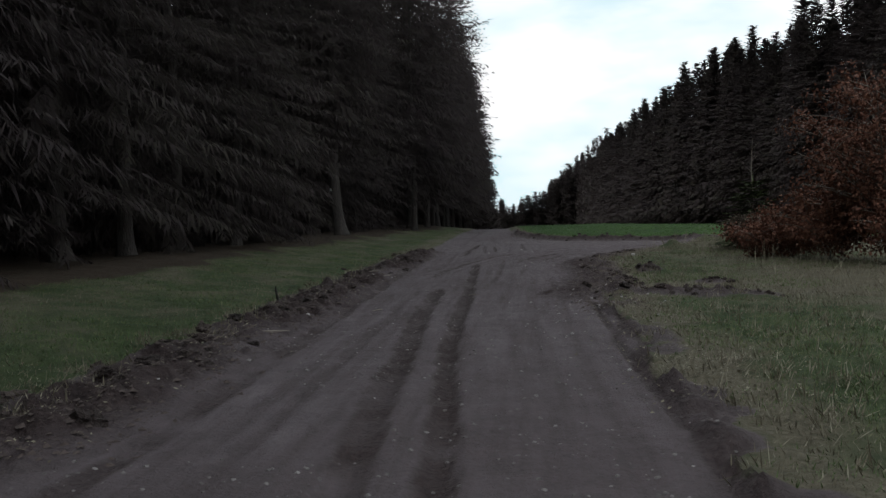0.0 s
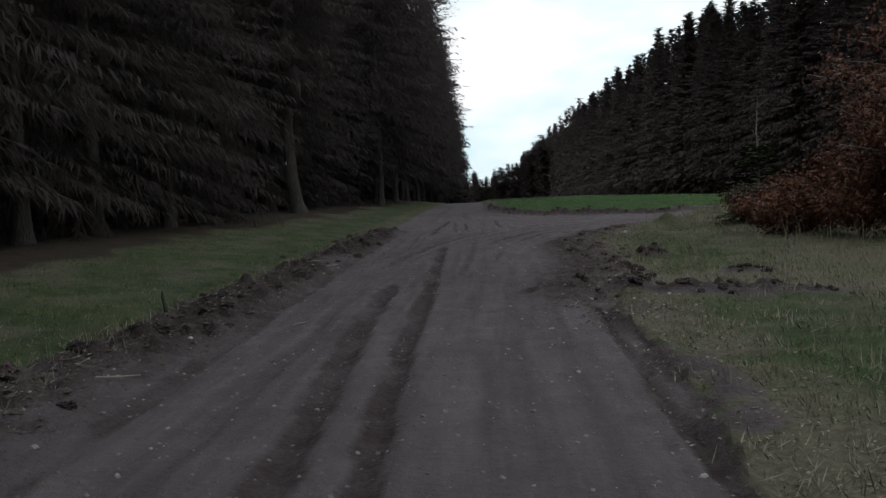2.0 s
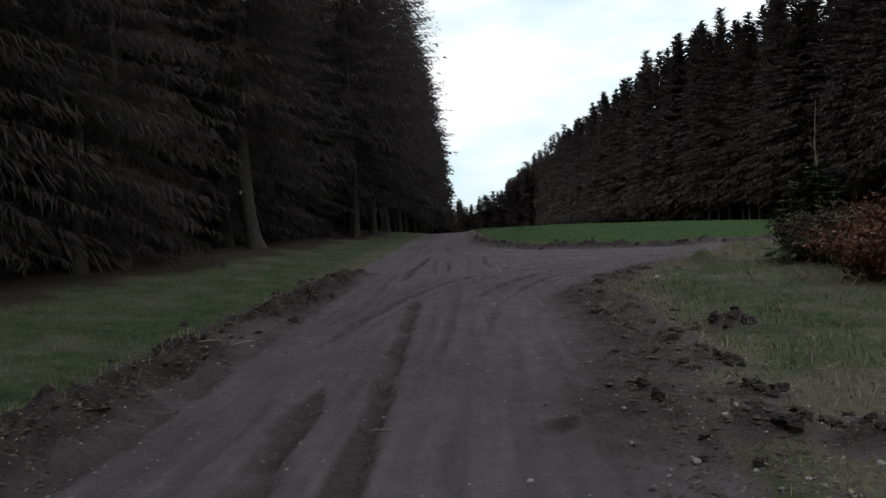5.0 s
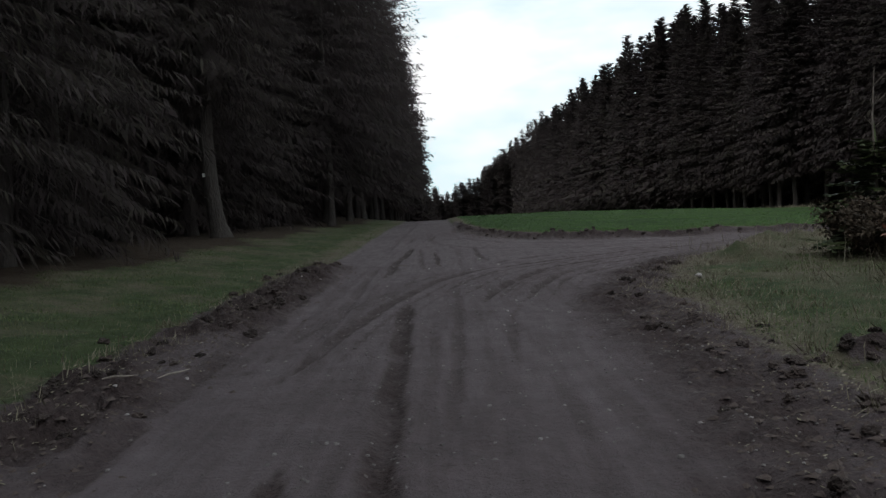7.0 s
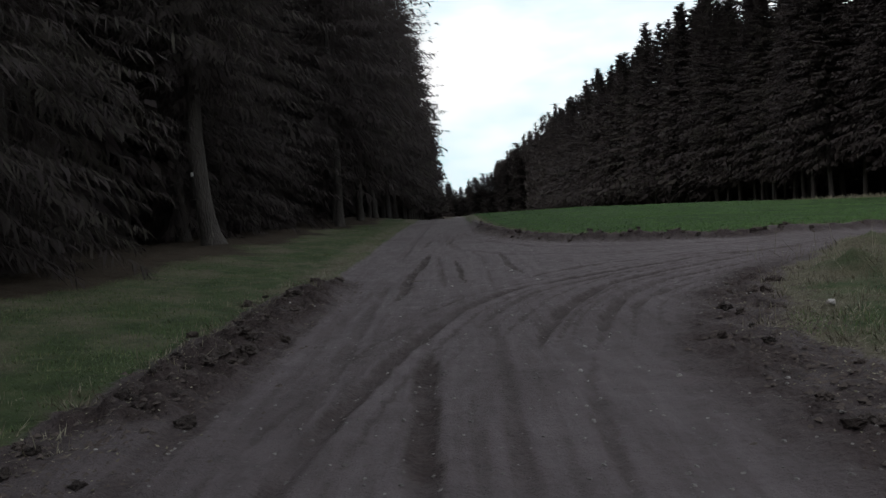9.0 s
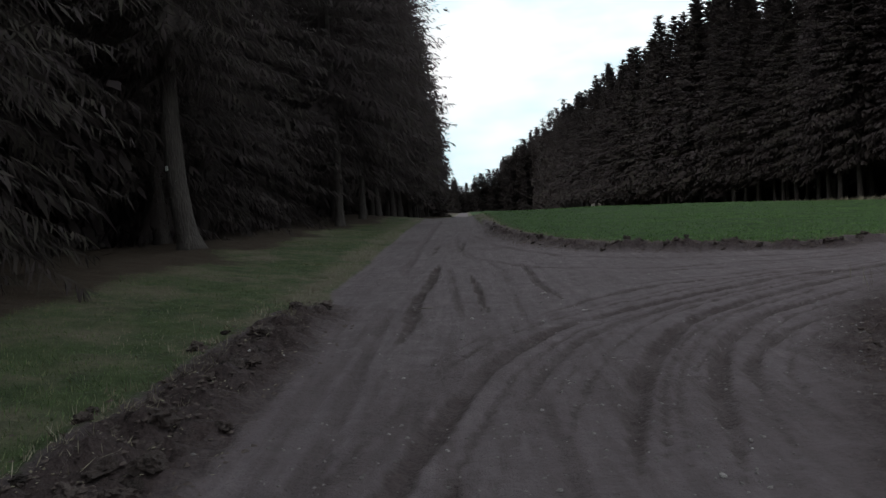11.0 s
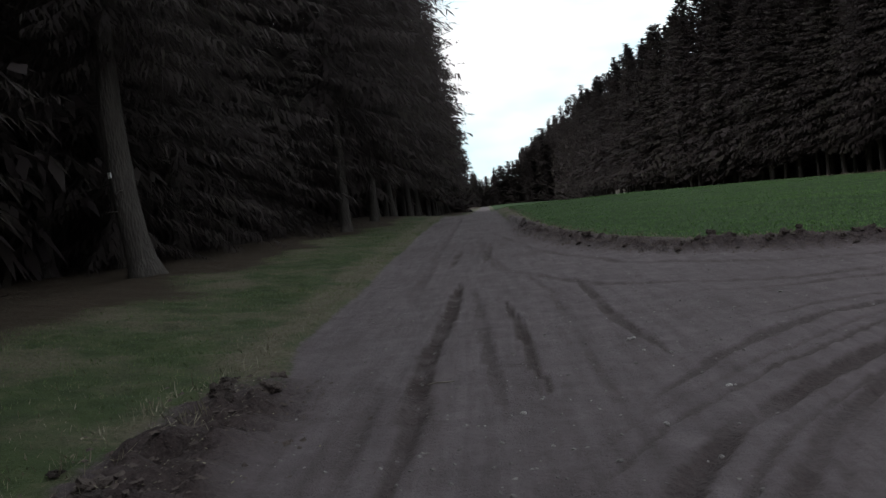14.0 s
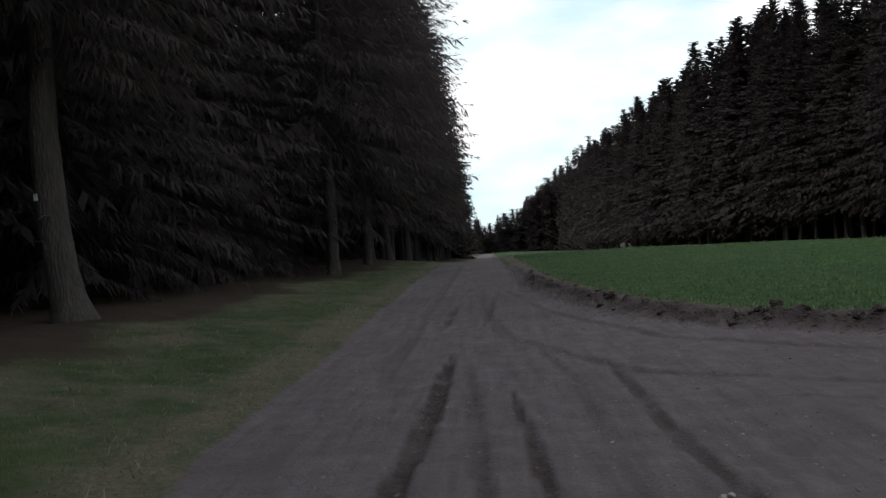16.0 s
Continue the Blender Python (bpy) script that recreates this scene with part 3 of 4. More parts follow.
def plant(x, y, crowns, label, group, trunk=None, scale=None, turn=None, name="spruce"):
    s = scale or rt.uniform(0.92, 1.08)
    t = rt.uniform(0, 360) if turn is None else turn
    m = pose(x, y, ground_z(x, y) - 0.03, rt.uniform(-1, 1), rt.uniform(-1, 1), t) @ Matrix.Diagonal((s, s, s, 1))
    return spruce(name, rt.choice(crowns), trunk or rt.choice(TRUNKS), m, label, group)


LEFT, RIGHT = "spruces along the grass verge", "spruces beyond the field"
E_LABEL = "tall dark spruce at the forest edge, bare lower trunk"
W_LABEL = "dark spruce deep in the shaded plantation"
R_LABEL = "tall dark spruce edging the green field"
FIXED = [(-3.44, 50.75), (-3.5, 59.3), (-3.4, 66.5)]
marked = plant(-4.83, 35.73, [MARKED_CROWN], "large spruce with a small white trail marker on its curved trunk", LEFT, MARKED_TRUNK, 1.0, 0)
for fx, fy in FIXED:
    plant(fx, fy, EDGE_CROWNS[2:], E_LABEL, LEFT)
y = -7.0
while y < 154:
    x = float(np.interp(y, [0, 30, 38, 49, 51, 60, 150], [-7.0, -6.0, -6.6, -6.4, -4.2, -3.8, -4.2])) + rt.uniform(-0.5, 0.4)
    if all(abs(y - fy) > 2.2 for fy in (50.75, 59.3, 66.5)) and not 29.5 < y < 38:
        plant(x, y, SKIRTED_CROWNS if y < 28 or 38 <= y < 50 else EDGE_CROWNS[:2] if y < 90 else LONG_CROWNS, E_LABEL, LEFT)
    y += rt.uniform(2.6, 3.6) if y < 90 else rt.uniform(3.4, 4.4)
for row, (dx, stop, gap) in enumerate(((-3.4, 120, 3.2), (-6.8, 100, 3.5), (-10.4, 90, 3.8))):
    y = -6.0 + row
    while y < stop:
        x = float(np.interp(y, [0, 30, 42, 60, 150], [-7.0, -6.0, -4.6, -3.8, -3.6])) + dx + rt.uniform(-0.7, 0.7)
        plant(x, y, SKIRTED_CROWNS if row == 0 and y < 26 else WOOD_CROWNS, W_LABEL, LEFT)
        y += gap * rt.uniform(0.8, 1.2)
plant(28.9, 87.0, RIGHT_CROWNS, R_LABEL, RIGHT)
plant(31.2, 85.4, RIGHT_CROWNS, R_LABEL, RIGHT)
for row, (x0, start, stop, gap) in enumerate(((28.6, 34, 250, 2.8), (30.9, 35, 180, 3.0), (34.0, 36, 120, 3.9))):
    y = start
    while y < stop:
        if row or abs(y - 87) > 1.8:
            plant(x0 + rt.uniform(-0.8, 0.8), y, RIGHT_FAR if row == 2 or y > 105 else RIGHT_CROWNS, R_LABEL, RIGHT, scale=(rt.uniform(0.97, 1.06) if rt.random() > 0.06 else 1.09) * (0.885 if y < 100 else 0.955 if y < 110 else 1.0) * (20.9 + 0.022 * max(0.0, y - 119) + 0.034 * min(55.0, max(0.0, y - 64))) / 20.6)
        y += gap * rt.uniform(0.75, 1.2) * (1 + 0.4 * (y > 120))


def far_woods():
    """The plantation's depth and the far end of the ride, too distant to tell tree from tree, plus unseen trees added
    behind the start.
    """
    lo = [crown_mesh("far_crown", 80 + i, 19.5 + i, 0.3, 3.4, 0.95, 6, 3, 1.3, fat=1.8) for i in range(3)]
    shapes = []
    for me in lo:
        v = np.empty(len(me.vertices) * 3, np.float32)
        me.vertices.foreach_get("co", v)
        shapes.append(v.reshape(-1, 3))
        bpy.data.meshes.remove(me)
    spots = []
    for x in (-19.5, -23):
        spots += [(x + rt.uniform(-1, 1), y_ + rt.uniform(-1, 1)) for y_ in np.arange(-12, 150, 3.4)]
    spots += [(x + rt.uniform(-1, 1), y_ + rt.uniform(-1, 1)) for x in np.arange(-30, -3, 2.6) for y_ in (157, 161, 166)]
    for x in (40, 44):
        spots += [(x + rt.uniform(-1, 1), y_ + rt.uniform(-1, 1)) for y_ in np.arange(18, 250, 4.2)]
    for x in (29, 33):
        spots += [(x + rt.uniform(-1, 1) , y_) for y_ in np.arange(252, 640, 3.2)]
    for y_ in (330, 336, 343, 350):
        spots += [(x + rt.uniform(-2, 2), y_ + rt.uniform(-3, 3)) for x in np.arange(-45, 27, 2.6)]
    # unseen trees, added behind the start of the walk
    for x in range(-30, 46, 4):
        spots += [(x, -16 + rt.uniform(-2, 2)), (x + 2, -21 + rt.uniform(-2, 2))]
    vs = []
    for sx, sy in spots:
        v = shapes[rt.randrange(3)]
        a, s = rt.uniform(0, 6.28), rt.uniform(0.85, 1.1)
        if sy < -10:
            s *= 0.55
        if sy > 320 and sx < 27.5:
            s *= float(np.interp(sx, [-45, 6, 27], [0.52, 0.58, 1.2])) * rt.uniform(0.88, 1.1)
        broad = 1.7 if sy > 333 and sx < 27.5 else 1.0
        c_, s_ = math.cos(a) * s * broad, math.sin(a) * s * broad
        vs.append(np.stack([v[:, 0] * c_ - v[:, 1] * s_ + sx, v[:, 0] * s_ + v[:, 1] * c_ + sy, v[:, 2] * s * (1.33 if sy > 240 and sx > 27.5 else 1.0) + ground_z(sx, sy) - 0.2], 1))
    v = np.concatenate(vs)
    me = mesh_from("far_woods", v, np.arange(len(v)).reshape(-1, 4), NEEDLES)
    tagged(new("far_woods", me), "dense dark spruce woods closing the far ride", "woods", kind="stuff")


far_woods()

# ---- marker and stake ----


def box_bm(sx, sy, sz, bevel):
    bm = bmesh.new()
    bmesh.ops.create_cube(bm, size=1, matrix=Matrix.Diagonal((sx, sy, sz, 1)))
    bmesh.ops.bevel(bm, geom=bm.edges[:], offset=bevel, segments=2, affect="EDGES")
    return bm


def trail_marker():
    root = new("trail_marker")
    part("plate", box_bm(0.11, 0.012, 0.11, 0.004), PAINT, root)
    for z in (-0.035, 0.035):
        bm = bmesh.new()
        bmesh.ops.create_cone(bm, cap_ends=True, segments=8, radius1=0.006, radius2=0.005, depth=0.008, matrix=pose(0, -0.009, z, 90))
        part("nail", bm, DARKIRON, root)
    root.matrix_basis = pose(-5.20, 35.50, 2.40, 0, 0, -35)
    tagged(root, "small square white trail marker nailed to a spruce trunk", "trail marker")


trail_marker()


def stake():
    r = np.random.default_rng(2)
    v, f = tube([(0, 0, -0.08), (0.005, 0, 0.1), (-0.01, 0.01, 0.22), (0.0, 0.01, 0.27)], [0.02, 0.018, 0.015, 0.006], 7)
    ob = new("stake", mesh_from("stake", v + 0.003 * r.random(v.shape), f, DARKIRON))
    ob.matrix_basis = pose(-0.56, 10.1, ground_z(-0.56, 10.1), 4, -5, 0)
    tagged(ob, "short dark stake stuck in the churned grass edge", "stake")


stake()

# ---- withered beeches and brush ----


def limbs(seed, height, spread, stems, forks):
    """Bent stems from one root with side shoots; returns their tubes and the places that carry leaves."""
    r = np.random.default_rng(seed)
    clumps, spots = [], []
    for _ in range(stems):
        pieces = []
        clumps.append(pieces)
        a, lean = r.random() * 6.28, spread * (0.35 + 0.65 * r.random())
        top = height * (0.6 + 0.4 * r.random()) * (1 - 0.35 * lean / spread)
        u = np.linspace(0, 1, 6)
        line = np.stack([np.cos(a) * lean * u ** 1.4 * 0.85, np.sin(a) * lean * u ** 1.4 * 0.85, top * u ** 0.9 - 0.05], 1)
        line += 0.04 * (r.random(line.shape) - 0.5) * u[:, None] * height ** 0.5
        pieces.append(tube(line, 0.008 + 0.007 * height * (1 - u) ** 1.1 * 0.6, 5))
        for _ in range(forks):
            k = 0.2 + 0.8 * r.random()
            p = np.array([np.interp(k, u, line[:, c]) for c in range(3)])
            b_ = a + (r.random() - 0.5) * 4.2
            l = spread * (0.25 + 0.45 * r.random()) * (1.15 - 0.6 * k)
            d = np.array([np.cos(b_), np.sin(b_), 0.15 + 0.5 * r.random()])
            q = [p, p + d * l * 0.5, p + d * l + np.array([0, 0, -0.08 * l])]
            pieces.append(tube(q, [0.010, 0.008, 0.005], 4))
            spots += [q[1] * 0.5 + q[0] * 0.5, q[1], q[1] * 0.5 + q[2] * 0.5, q[2]]
        spots += [row for row in line[2:]]
    return clumps, np.array(spots)


def leaves_on(spots, seed, per, size, loose):
    r = np.random.default_rng(seed)
    base = np.repeat(spots, per, 0)
    base = base + (r.random(base.shape) - 0.5) * loose
    base[:, 2] = np.maximum(base[:, 2], 0.03)
    d = r.normal(size=base.shape)
    d[:, 2] -= 0.6
    d /= np.linalg.norm(d, axis=1)[:, None]
    side = np.cross(d, r.normal(size=base.shape))
    side /= np.linalg.norm(side, axis=1)[:, None]
    l = size * (0.7 + 0.6 * r.random(len(base)))
    return kites(base, base + d * l[:, None], side, l * 0.30)


def beech(x, y, seed, height, spread, stems, forks, per, label):
    root = new("beech_bush")
    clumps, spots = limbs(seed, height, spread, stems, forks)
    for pieces in clumps:
        child("stem", mesh_from("stem", *joined(pieces), TWIG, True), root)
    v, f = leaves_on(spots, seed + 1, per + 4, 0.07, 0.32)
    child("foliage", mesh_from("foliage", v, f, COPPER), root)
    root.matrix_basis = pose(x, y, ground_z(x, y) - 0.02)
    tagged(root, label, "bush", "withered beech bushes")


beech(9.5, 15.6, 101, 5.4, 2.2, 24, 15, 14, "tall young beech holding withered copper leaves on the verge")
beech(8.15, 18.1, 103, 1.05, 1.15, 16, 9, 11, "low beech bush with withered red-brown leaves in rough grass")
beech(8.8, 16.7, 105, 2.1, 1.2, 15, 10, 12, "low beech bush with withered red-brown leaves in rough grass")

beech(8.9, 19.4, 109, 1.35, 1.1, 15, 9, 11, "low beech bush with withered red-brown leaves in rough grass")
beech(9.7, 14.9, 107, 2.0, 1.4, 16, 10, 12, "low beech bush with withered red-brown leaves in rough grass")


def bare_brush(x, y, seed, height, spread, stems):
    root = new("bare_shrub")
    clumps, spots = limbs(seed, height, spread, stems, 6)
    for pieces in clumps:
        child("stem", mesh_from("stem", *joined(pieces), TWIG, True), root)
    v, f = leaves_on(spots, seed, 6, 0.06, 0.20)
    child("foliage", mesh_from("foliage", v, f, DEADLEAF), root)
    root.matrix_basis = pose(x, y, ground_z(x, y) - 0.02)
    tagged(root, "leafless grey shrub of thin upright twigs in dry grass", "shrub", "bare shrubs")


bare_brush(9.1, 21.6, 117, 1.3, 0.8, 34)
bare_brush(8.6, 21.9, 111, 1.35, 0.6, 34)
bare_brush(8.85, 23.0, 113, 1.2, 0.7, 30)
bare_brush(8.9, 20.8, 115, 1.2, 0.6, 26)


def sapling():
    root = new("spruce_sapling")
    v, f = tube([(0, 0, -0.1), (0.01, 0, 1.0), (-0.02, 0.02, 2.1), (0.02, 0, 2.9)], [0.035, 0.026, 0.016, 0.006], 7)
    child("stem", mesh_from("stem", v, f, TWIG, True), root)
    child("crown", crown_mesh("sapling_crown", 131, 2.0, 0.3, 1.0, 0.12, 9, 13, 0.07, NEEDLES_YOUNG, 0.1, 1.2, 0.5), root)
    r = np.random.default_rng(9)
    for z in (1.95, 2.3, 2.6):
        for _ in range(3):
            a = r.random() * 6.28
            d = np.array([math.cos(a), math.sin(a), 0.9])
            p = np.array([0, 0, z])
            child("shoot", mesh_from("shoot", *tube([p, p + d * 0.12, p + d * 0.22], [0.006, 0.005, 0.002], 4), TWIG, True), root)
    root.matrix_basis = pose(8.88, 22.5, ground_z(8.88, 22.5))
    tagged(root, "young spruce sapling with a bare spindly leader", "sapling")


sapling()

# ---- earth clods, stones, sticks ----
rc = np.random.default_rng(17)


def lump(name, seed, flat, mat, rough=0.35):
    bm = bmesh.new()
    bmesh.ops.create_icosphere(bm, subdivisions=3 if mat is EARTH else 2, radius=0.5)
    noise.seed_set(seed)
    for v in bm.verts:
        p = v.co * 2.2 + Vector((seed * 3.1, 0, 0))
        v.co *= 1 + rough * noise.noise(p) + rough * 0.7 * noise.noise(p * 2.3) + rough * 0.4 * noise.noise(p * 5.5)
        v.co.z *= flat
    me = bpy.data.meshes.new(name)
    bm.to_mesh(me)
    bm.free()
    me.materials.append(mat)
    return me


CLODS = [lump("earth_clod", i, 0.6, EARTH, 0.8) for i in range(1, 7)]
STONES = [lump("stone", i, 0.6, STONE, 0.3) for i in range(11, 16)]


def strew(name, meshes, x, y, size, sink, label, category, group):
    z = ground_z(x, y)
    ob = new(name, meshes[rc.integers(len(meshes))])
    s = size * (0.8 + 0.4 * rc.random(3))
    ob.matrix_basis = pose(x, y, z + size * sink, *(rc.uniform(-15, 15, 2)), rc.uniform(0, 360)) @ Matrix.Diagonal((*s, 1))
    tagged(ob, label, category, group)


for _ in range(150):
    y = 3 + 23.5 * rc.random()
    strew("earth_clod", CLODS, -0.28 + 0.27 * rc.normal(), y, 0.05 + 0.12 * rc.random() ** 2, 0.12, "dark crumbling clod of earth along the grass edge", "clod", "clods along the grass verge")
for hx, hy, r_, h_ in HEAPS[:8]:
    for _ in range(8):
        strew("earth_clod", CLODS, hx + r_ * 0.55 * rc.normal(), hy + r_ * 0.4 * rc.normal(), 0.05 + 0.08 * rc.random() ** 2, 0.1, "dark clod of earth thrown up on the grass", "clod", "clods on the churned grass")
for _ in range(40):
    y = 10 + 13 * rc.random()
    x = float(np.interp(y, LOW_Y, LOW_X)) + 0.25 * rc.normal()
    strew("earth_clod", CLODS, x, y, 0.05 + 0.11 * rc.random() ** 2, 0.12, "dark clod of earth at the track's edge", "clod", "clods by the side track")
for _ in range(60):
    k = rc.random()
    y = 30.8 + 14 * k ** 1.6
    x = float(np.interp(y, UP_Y, UP_X)) + 0.25 + 0.15 * rc.normal()
    strew("earth_clod", CLODS, x, y, 0.05 + 0.10 * rc.random() ** 2, 0.08, "dark clod of earth along the field's edge", "clod", "clods along the field")
for _ in range(30):
    x = 8.6 + 6 * rc.random()
    strew("earth_clod", CLODS, x, 30.9 + (x - 8.6) * 0.18 + 0.12 * rc.normal(), 0.05 + 0.10 * rc.random() ** 2, 0.08, "dark clod of earth along the field's edge", "clod", "clods along the field")

STONE_BEDS = [(3.75, 10.4, 0.35, 0.9, 26), (3.0, 18.5, 0.35, 0.9, 14), (3.95, 27.9, 0.7, 0.25, 16), (2.85, 25.5, 0.2, 0.7, 12), (0.1, 9.5, 0.2, 4.0, 26), (2.9, 11.8, 0.3, 1.0, 10), (3.0, 7.6, 0.35, 1.3, 22), (1.2, 6.5, 0.5, 2.0, 14), (0.0, 20.0, 0.25, 4, 18), (2.55, 24.3, 0.3, 0.4, 8), (1.95, 24.4, 0.2, 0.5, 6), (3.8, 10.3, 0.25, 0.7, 30)]
for bx, by, sx, sy, n_ in STONE_BEDS:
    for _ in range(n_):
        strew("stone", STONES, bx + sx * rc.normal(), by + sy * rc.normal(), 0.014 + 0.034 * rc.random() ** 3, 0.15, "small pale stone lying on the trodden track", "stone", "stones on the track")
strew("stone", STONES, 3.58, 10.6, 0.05, 0.2, "pale stone half sunk in the churned edge", "stone", "")
strew("stone", STONES, 5.42, 20.2, 0.085, 0.4, "white stone lying in the green verge grass", "stone", "")

STICKS = [(0.12, 15.3, 62, 0.34), (0.02, 14.5, 15, 0.22), (0.82, 9.75, 60, 0.2), (1.25, 25.8, 5, 0.2), (1.95, 11.5, 5, 0.14), (0.15, 7.2, 10, 0.4)]
for x, y, a, l in STICKS:
    v, f = tube([(-l / 2, 0, 0.008), (-l / 6, 0.03 * l, 0.014), (l / 5, -0.03 * l, 0.012), (l / 2, 0.05 * l, 0.008)], [0.004, 0.007, 0.006, 0.003], 6)
    ob = new("stick", mesh_from("stick", v, f, WOOD, True))
    ob.matrix_basis = pose(x, y, ground_z(x, y) + 0.006, 0, 0, a)
    tagged(ob, "thin broken stick lying on the dirt", "stick", "sticks on the track")

# ---- grass, straw, crop, pebbles ----


def blades(name, x, y, length, width, mat, tilt, label, category):
    n_ = len(x)
    z = land(x, y)[0] - 0.01
    base = np.stack([x, y, z], 1)
    a = rng.random(n_) * 6.2832
    t = tilt * rng.random(n_) ** 0.7
    d = np.stack([np.cos(a) * np.sin(t), np.sin(a) * np.sin(t), np.cos(t)], 1)
    side = np.stack([-np.sin(a + 0.6), np.cos(a + 0.6), np.zeros(n_)], 1)
    v, f = kites(base, base + d * length[:, None], side, width * (0.6 + 0.8 * rng.random(n_)))
    tagged(new(name, mesh_from(name, v, f, mat)), label, category, kind="stuff")


def scatter(n_, x0, x1, y0, y1, near=1.5):
    """Places drawn more thickly towards the start of the walk."""
    return x0 + (x1 - x0) * rng.random(n_), y0 + (y1 - y0) * rng.random(n_) ** near


def keep(x, y, test):
    ok = test(x, y)
    return x[ok], y[ok]


def verge(x, y):
    z, soil, damp, litter_shade, dead, crop = land(x, y)
    return (soil < 0.35) & (crop < 0.5) & (litter_shade < 0.55)


gx, gy = scatter(150000, -5.0, 0.1, 2, 60, 1.8)
gx2, gy2 = scatter(160000, 3.4, 10.5, 1.2, 29, 1.5)
ax, ay = keep(np.concatenate([gx, gx2]), np.concatenate([gy, gy2]), verge)
lush = 1.25 * rough_noise(ax, ay, 1.3, 81, 4)
some = lush > -0.42 + 0.5 * rng.random(len(ax)) - 0.10 * (ax < 3) + 0.3 * np.exp(-((ay - 11.8) / 1.7) ** 2) * (ax > 3) + 0.14 * (ax > 6)
blades("verge_grass", ax[some], ay[some], 0.022 + 0.035 * rng.random(some.sum()) + 0.05 * np.clip(lush[some], 0, 1), 0.0030, BLADE, 1.25, "short damp green verge grass", "grass")
rest = ~some & (rng.random(len(ax)) < 0.45)
blades("dead_grass", ax[rest], ay[rest], 0.03 + 0.055 * rng.random(rest.sum()), 0.0030, STRAW, 1.55, "flattened pale dead grass among the green", "grass")

# tufts of straw beside the turned earth
tx, ty = scatter(150, -1.0, -0.2, 3.5, 28, 1.2)
ux, uy = scatter(520, 3.4, 6.2, 2.5, 24, 1.1)
vx, vy = scatter(260, 6.2, 10.5, 8, 27, 1.0)
wx = np.concatenate([tx, ux, vx])
wy = np.concatenate([ty, uy, vy])
wx, wy = keep(wx, wy, lambda x, y: inside_track(x, y) < -0.05)
fx = np.repeat(wx, 22) + 0.07 * rng.normal(size=len(wx) * 22)
fy = np.repeat(wy, 22) + 0.07 * rng.normal(size=len(wx) * 22)
blades("straw_tufts", fx, fy, 0.05 + 0.09 * rng.random(len(fx)) + 0.07 * rng.random(len(fx)) ** 6, 0.0036, STRAW, 1.5, "bleached straw tufts edging the churned earth", "straw")
sx, sy = scatter(1100, 6.4, 10.5, 9, 26, 1.0)
blades("dry_stalks", sx, sy, 0.18 + 0.5 * rng.random(len(sx)) ** 2, 0.004, STRAW, 0.95, "tall dry grass stalks on the rough verge", "grass")

cx, cy = scatter(170000, 2, 26, 30.5, 80, 1.8)
cx, cy = keep(cx, cy, lambda x, y: (beyond_lip(x, y) > 0.45 + 0.15 * rough_noise(x, y, 0.5, 83, 2)))
blades("crop_shoots", cx, cy, 0.035 + 0.04 * rng.random(len(cx)), 0.006, CROPLEAF, 0.9, "young bright green crop shoots in the field", "crop")
ex, ey = scatter(30000, 2, 15, 30.5, 60, 1.6)
ex, ey = keep(ex, ey, lambda x, y: np.abs(beyond_lip(x, y) - 0.55) < 0.16)
blades("field_edge_straw", ex, ey, 0.06 + 0.09 * rng.random(len(ex)), 0.005, STRAW, 1.3, "pale dead grass fringe along the field", "straw")
mx = 24.5 + 4.0 * rng.random(9000)
my = 45 + 110 * rng.random(9000) ** 1.5
blades("field_margin_grass", mx, my, 0.15 + 0.25 * rng.random(9000), 0.02, STRAW, 1.0, "pale rank grass at the foot of the woods", "grass")


def pebbles(n_):
    x, y = scatter(n_, 0.2, 9.5, 2.5, 38, 1.2)
    x, y = keep(x, y, lambda a, b_: (inside_track(a, b_) > 0.0) & (rough_noise(a, b_, 1.4, 91, 3) + 0.35 * rng.random(len(a)) > 0.12))
    z = land(x, y)[0]
    s = 0.003 + 0.016 * rng.random(len(x)) ** 4
    a = np.linspace(0, 2 * np.pi, 6, endpoint=False)
    o = np.stack([np.cos(a), np.sin(a), 0 * a], 1)
    o = np.concatenate([o, 0.62 * o[::2] + np.array([0.05, 0.0, 0.55])])
    jit = 0.65 + 0.7 * rng.random((len(x), 9, 1))
    v = (np.stack([x, y, z - 0.002], 1)[:, None] + o[None] * jit * s[:, None, None]).reshape(-1, 3)
    k = np.arange(len(x))[:, None, None] * 9
    f = (k + np.array([(0, 1, 6), (1, 2, 7), (1, 7, 6), (2, 3, 7), (3, 4, 8), (3, 8, 7), (4, 5, 8), (5, 0, 6), (5, 6, 8), (6, 7, 8)])[None]).reshape(-1, 3)
    tagged(new("pebbles", mesh_from("pebbles", v, f, STONE)), "loose pale gravel pressed into the track", "gravel", kind="stuff")


pebbles(42000)


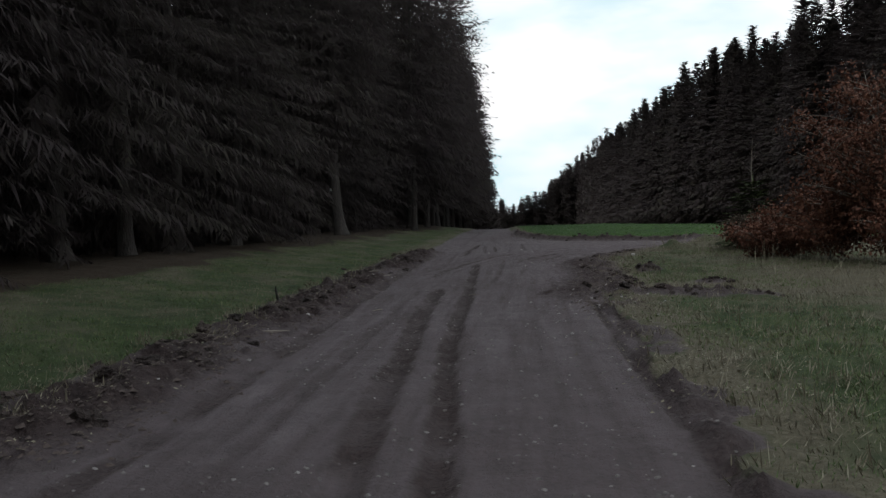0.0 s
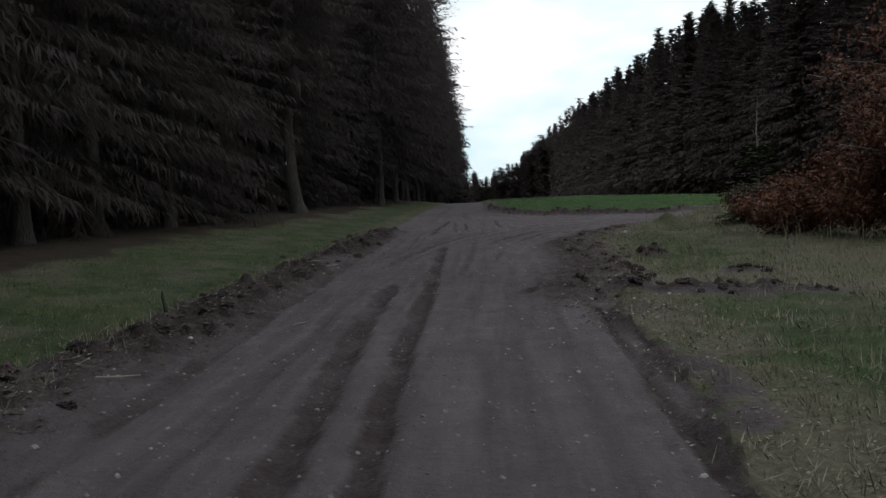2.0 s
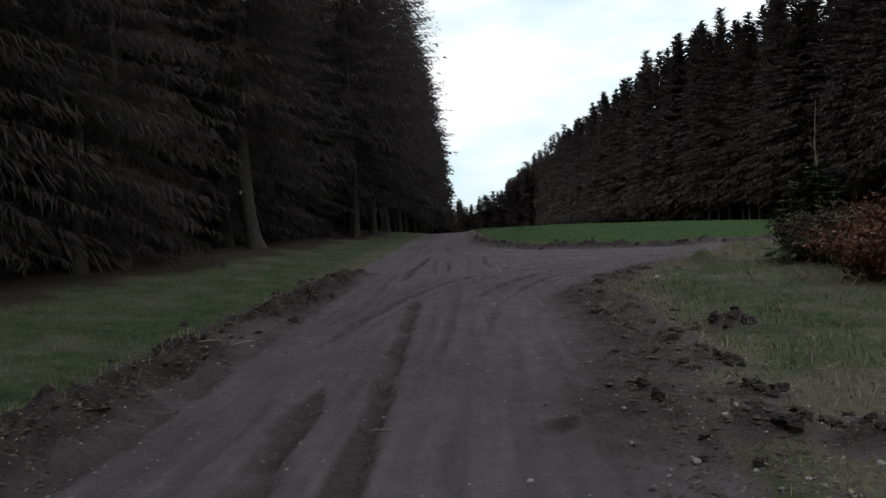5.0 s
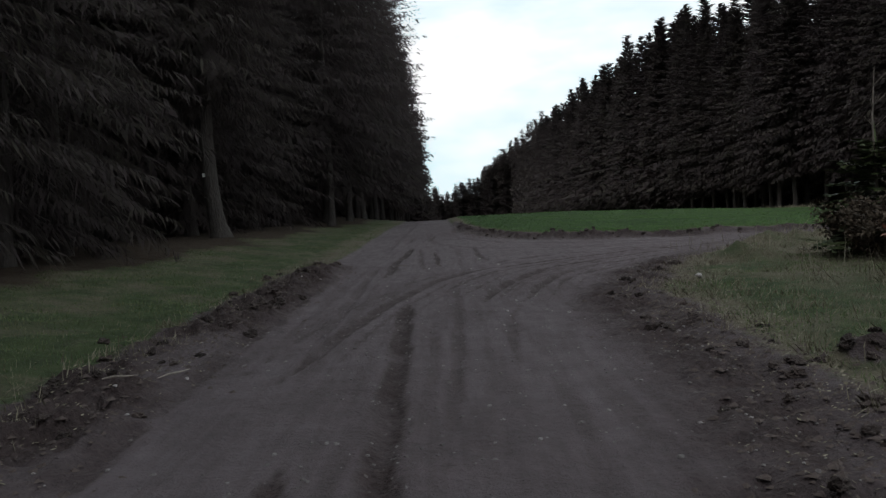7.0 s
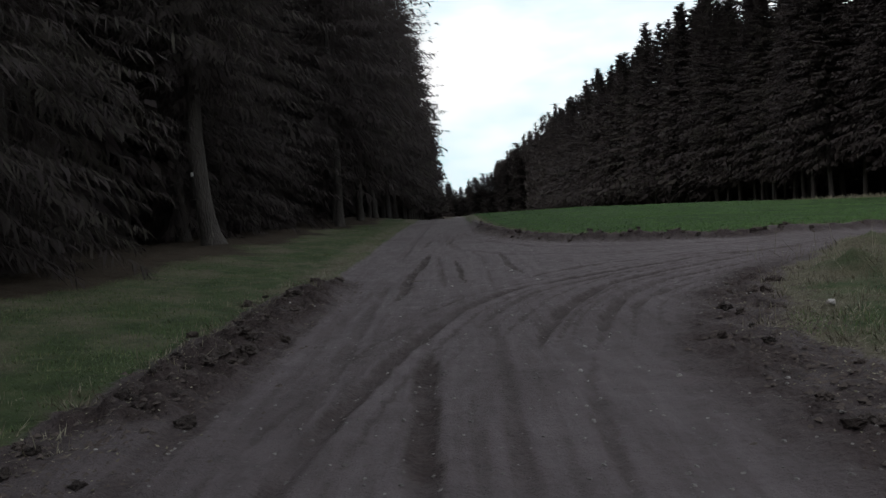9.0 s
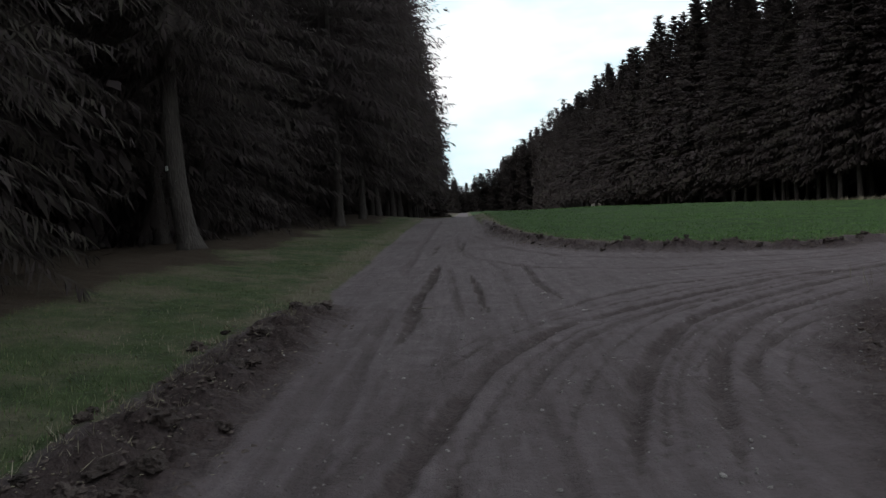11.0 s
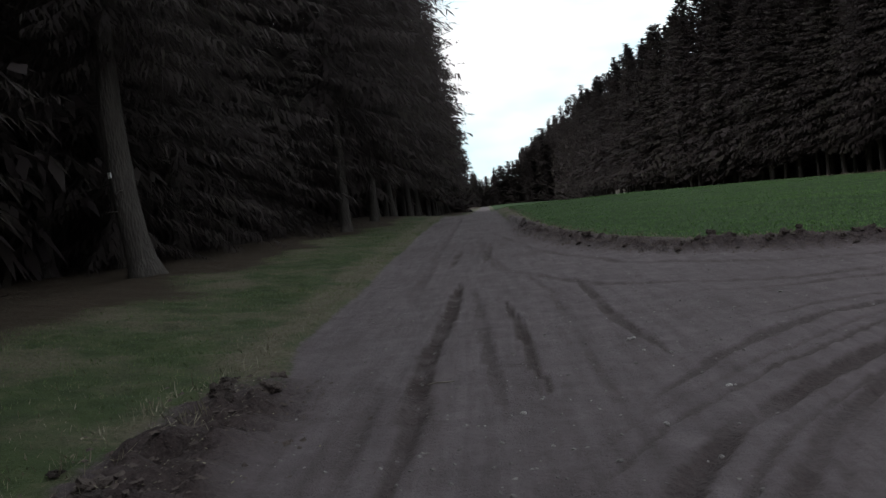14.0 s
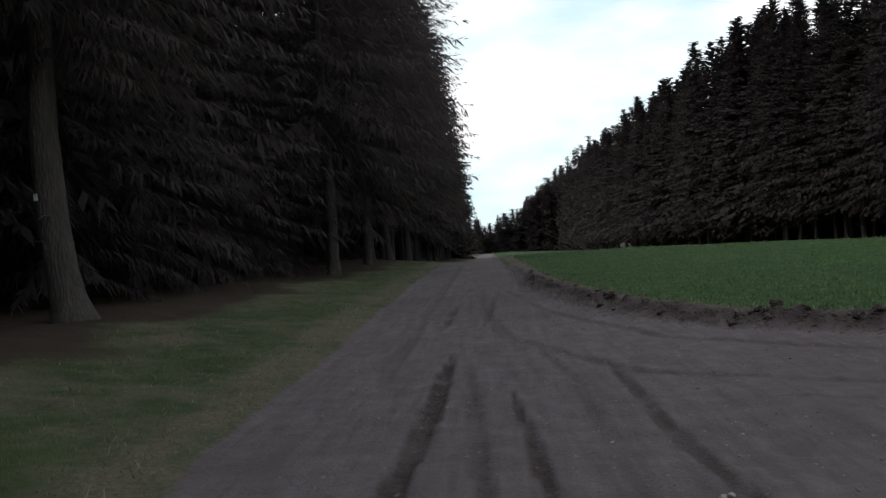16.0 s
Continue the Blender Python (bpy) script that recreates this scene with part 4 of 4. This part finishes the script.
def crumbs(n_):
    """Crumbled soil too small to count."""
    x1, y1 = -0.2 + 0.3 * rng.normal(size=n_), 3 + 23.5 * rng.random(n_) ** 1.2
    y2 = 9 + 15 * rng.random(n_)
    x2 = np.interp(y2, LOW_Y, LOW_X) + 0.02 + 0.25 * rng.normal(size=n_)
    y3 = 30.8 + 14 * rng.random(n_) ** 1.6
    x3 = np.interp(y3, UP_Y, UP_X) + 0.2 + 0.25 * rng.normal(size=n_)
    x, y = np.concatenate([x1, x2, x3]), np.concatenate([y1, y2, y3])
    z = land(x, y)[0]
    s = 0.006 + 0.030 * rng.random(len(x)) ** 3
    o = np.array([(1, 0, 0), (0, 1, 0), (-1, 0, 0), (0, -1, 0), (0.2, 0.1, 0.5)], float)
    jit = 0.5 + 1.0 * rng.random((len(x), 5, 1))
    v = (np.stack([x, y, z - 0.003], 1)[:, None] + o[None] * jit * s[:, None, None]).reshape(-1, 3)
    k = np.arange(len(x))[:, None, None] * 5
    f = (k + np.array([(0, 1, 4), (1, 2, 4), (2, 3, 4), (3, 0, 4)])[None]).reshape(-1, 3)
    tagged(new("soil_crumbs", mesh_from("soil_crumbs", v, f, EARTH)), "dark crumbled soil beside the track", "soil", kind="stuff")


crumbs(9000)


def leaf_litter(n_):
    """Curled dead leaves and grass scraps thrown up with the earth."""
    x1, y1 = -0.3 + 0.28 * rng.normal(size=n_), 3 + 23.5 * rng.random(n_) ** 1.2
    y2 = 4 + 18 * rng.random(n_)
    x2 = np.interp(y2, LOW_Y, LOW_X) + 0.35 + 0.35 * rng.normal(size=n_)
    x, y = np.concatenate([x1, x2]), np.concatenate([y1, y2])
    z = land(x, y)[0] + 0.004
    a = rng.random(len(x)) * 6.2832
    base = np.stack([x, y, z], 1)
    d = np.stack([np.cos(a), np.sin(a), 0.5 * rng.random(len(x))], 1)
    side = np.stack([-np.sin(a), np.cos(a), 0.6 * (rng.random(len(x)) - 0.3)], 1)
    l = 0.010 + 0.026 * rng.random(len(x)) ** 2
    v, f = kites(base, base + d * l[:, None], side, l * (0.15 + 0.3 * rng.random(len(x))))
    tagged(new("leaf_litter", mesh_from("leaf_litter", v, f, STRAW)), "pale dead leaf scraps on churned earth", "leaf litter", kind="stuff")


leaf_litter(6000)
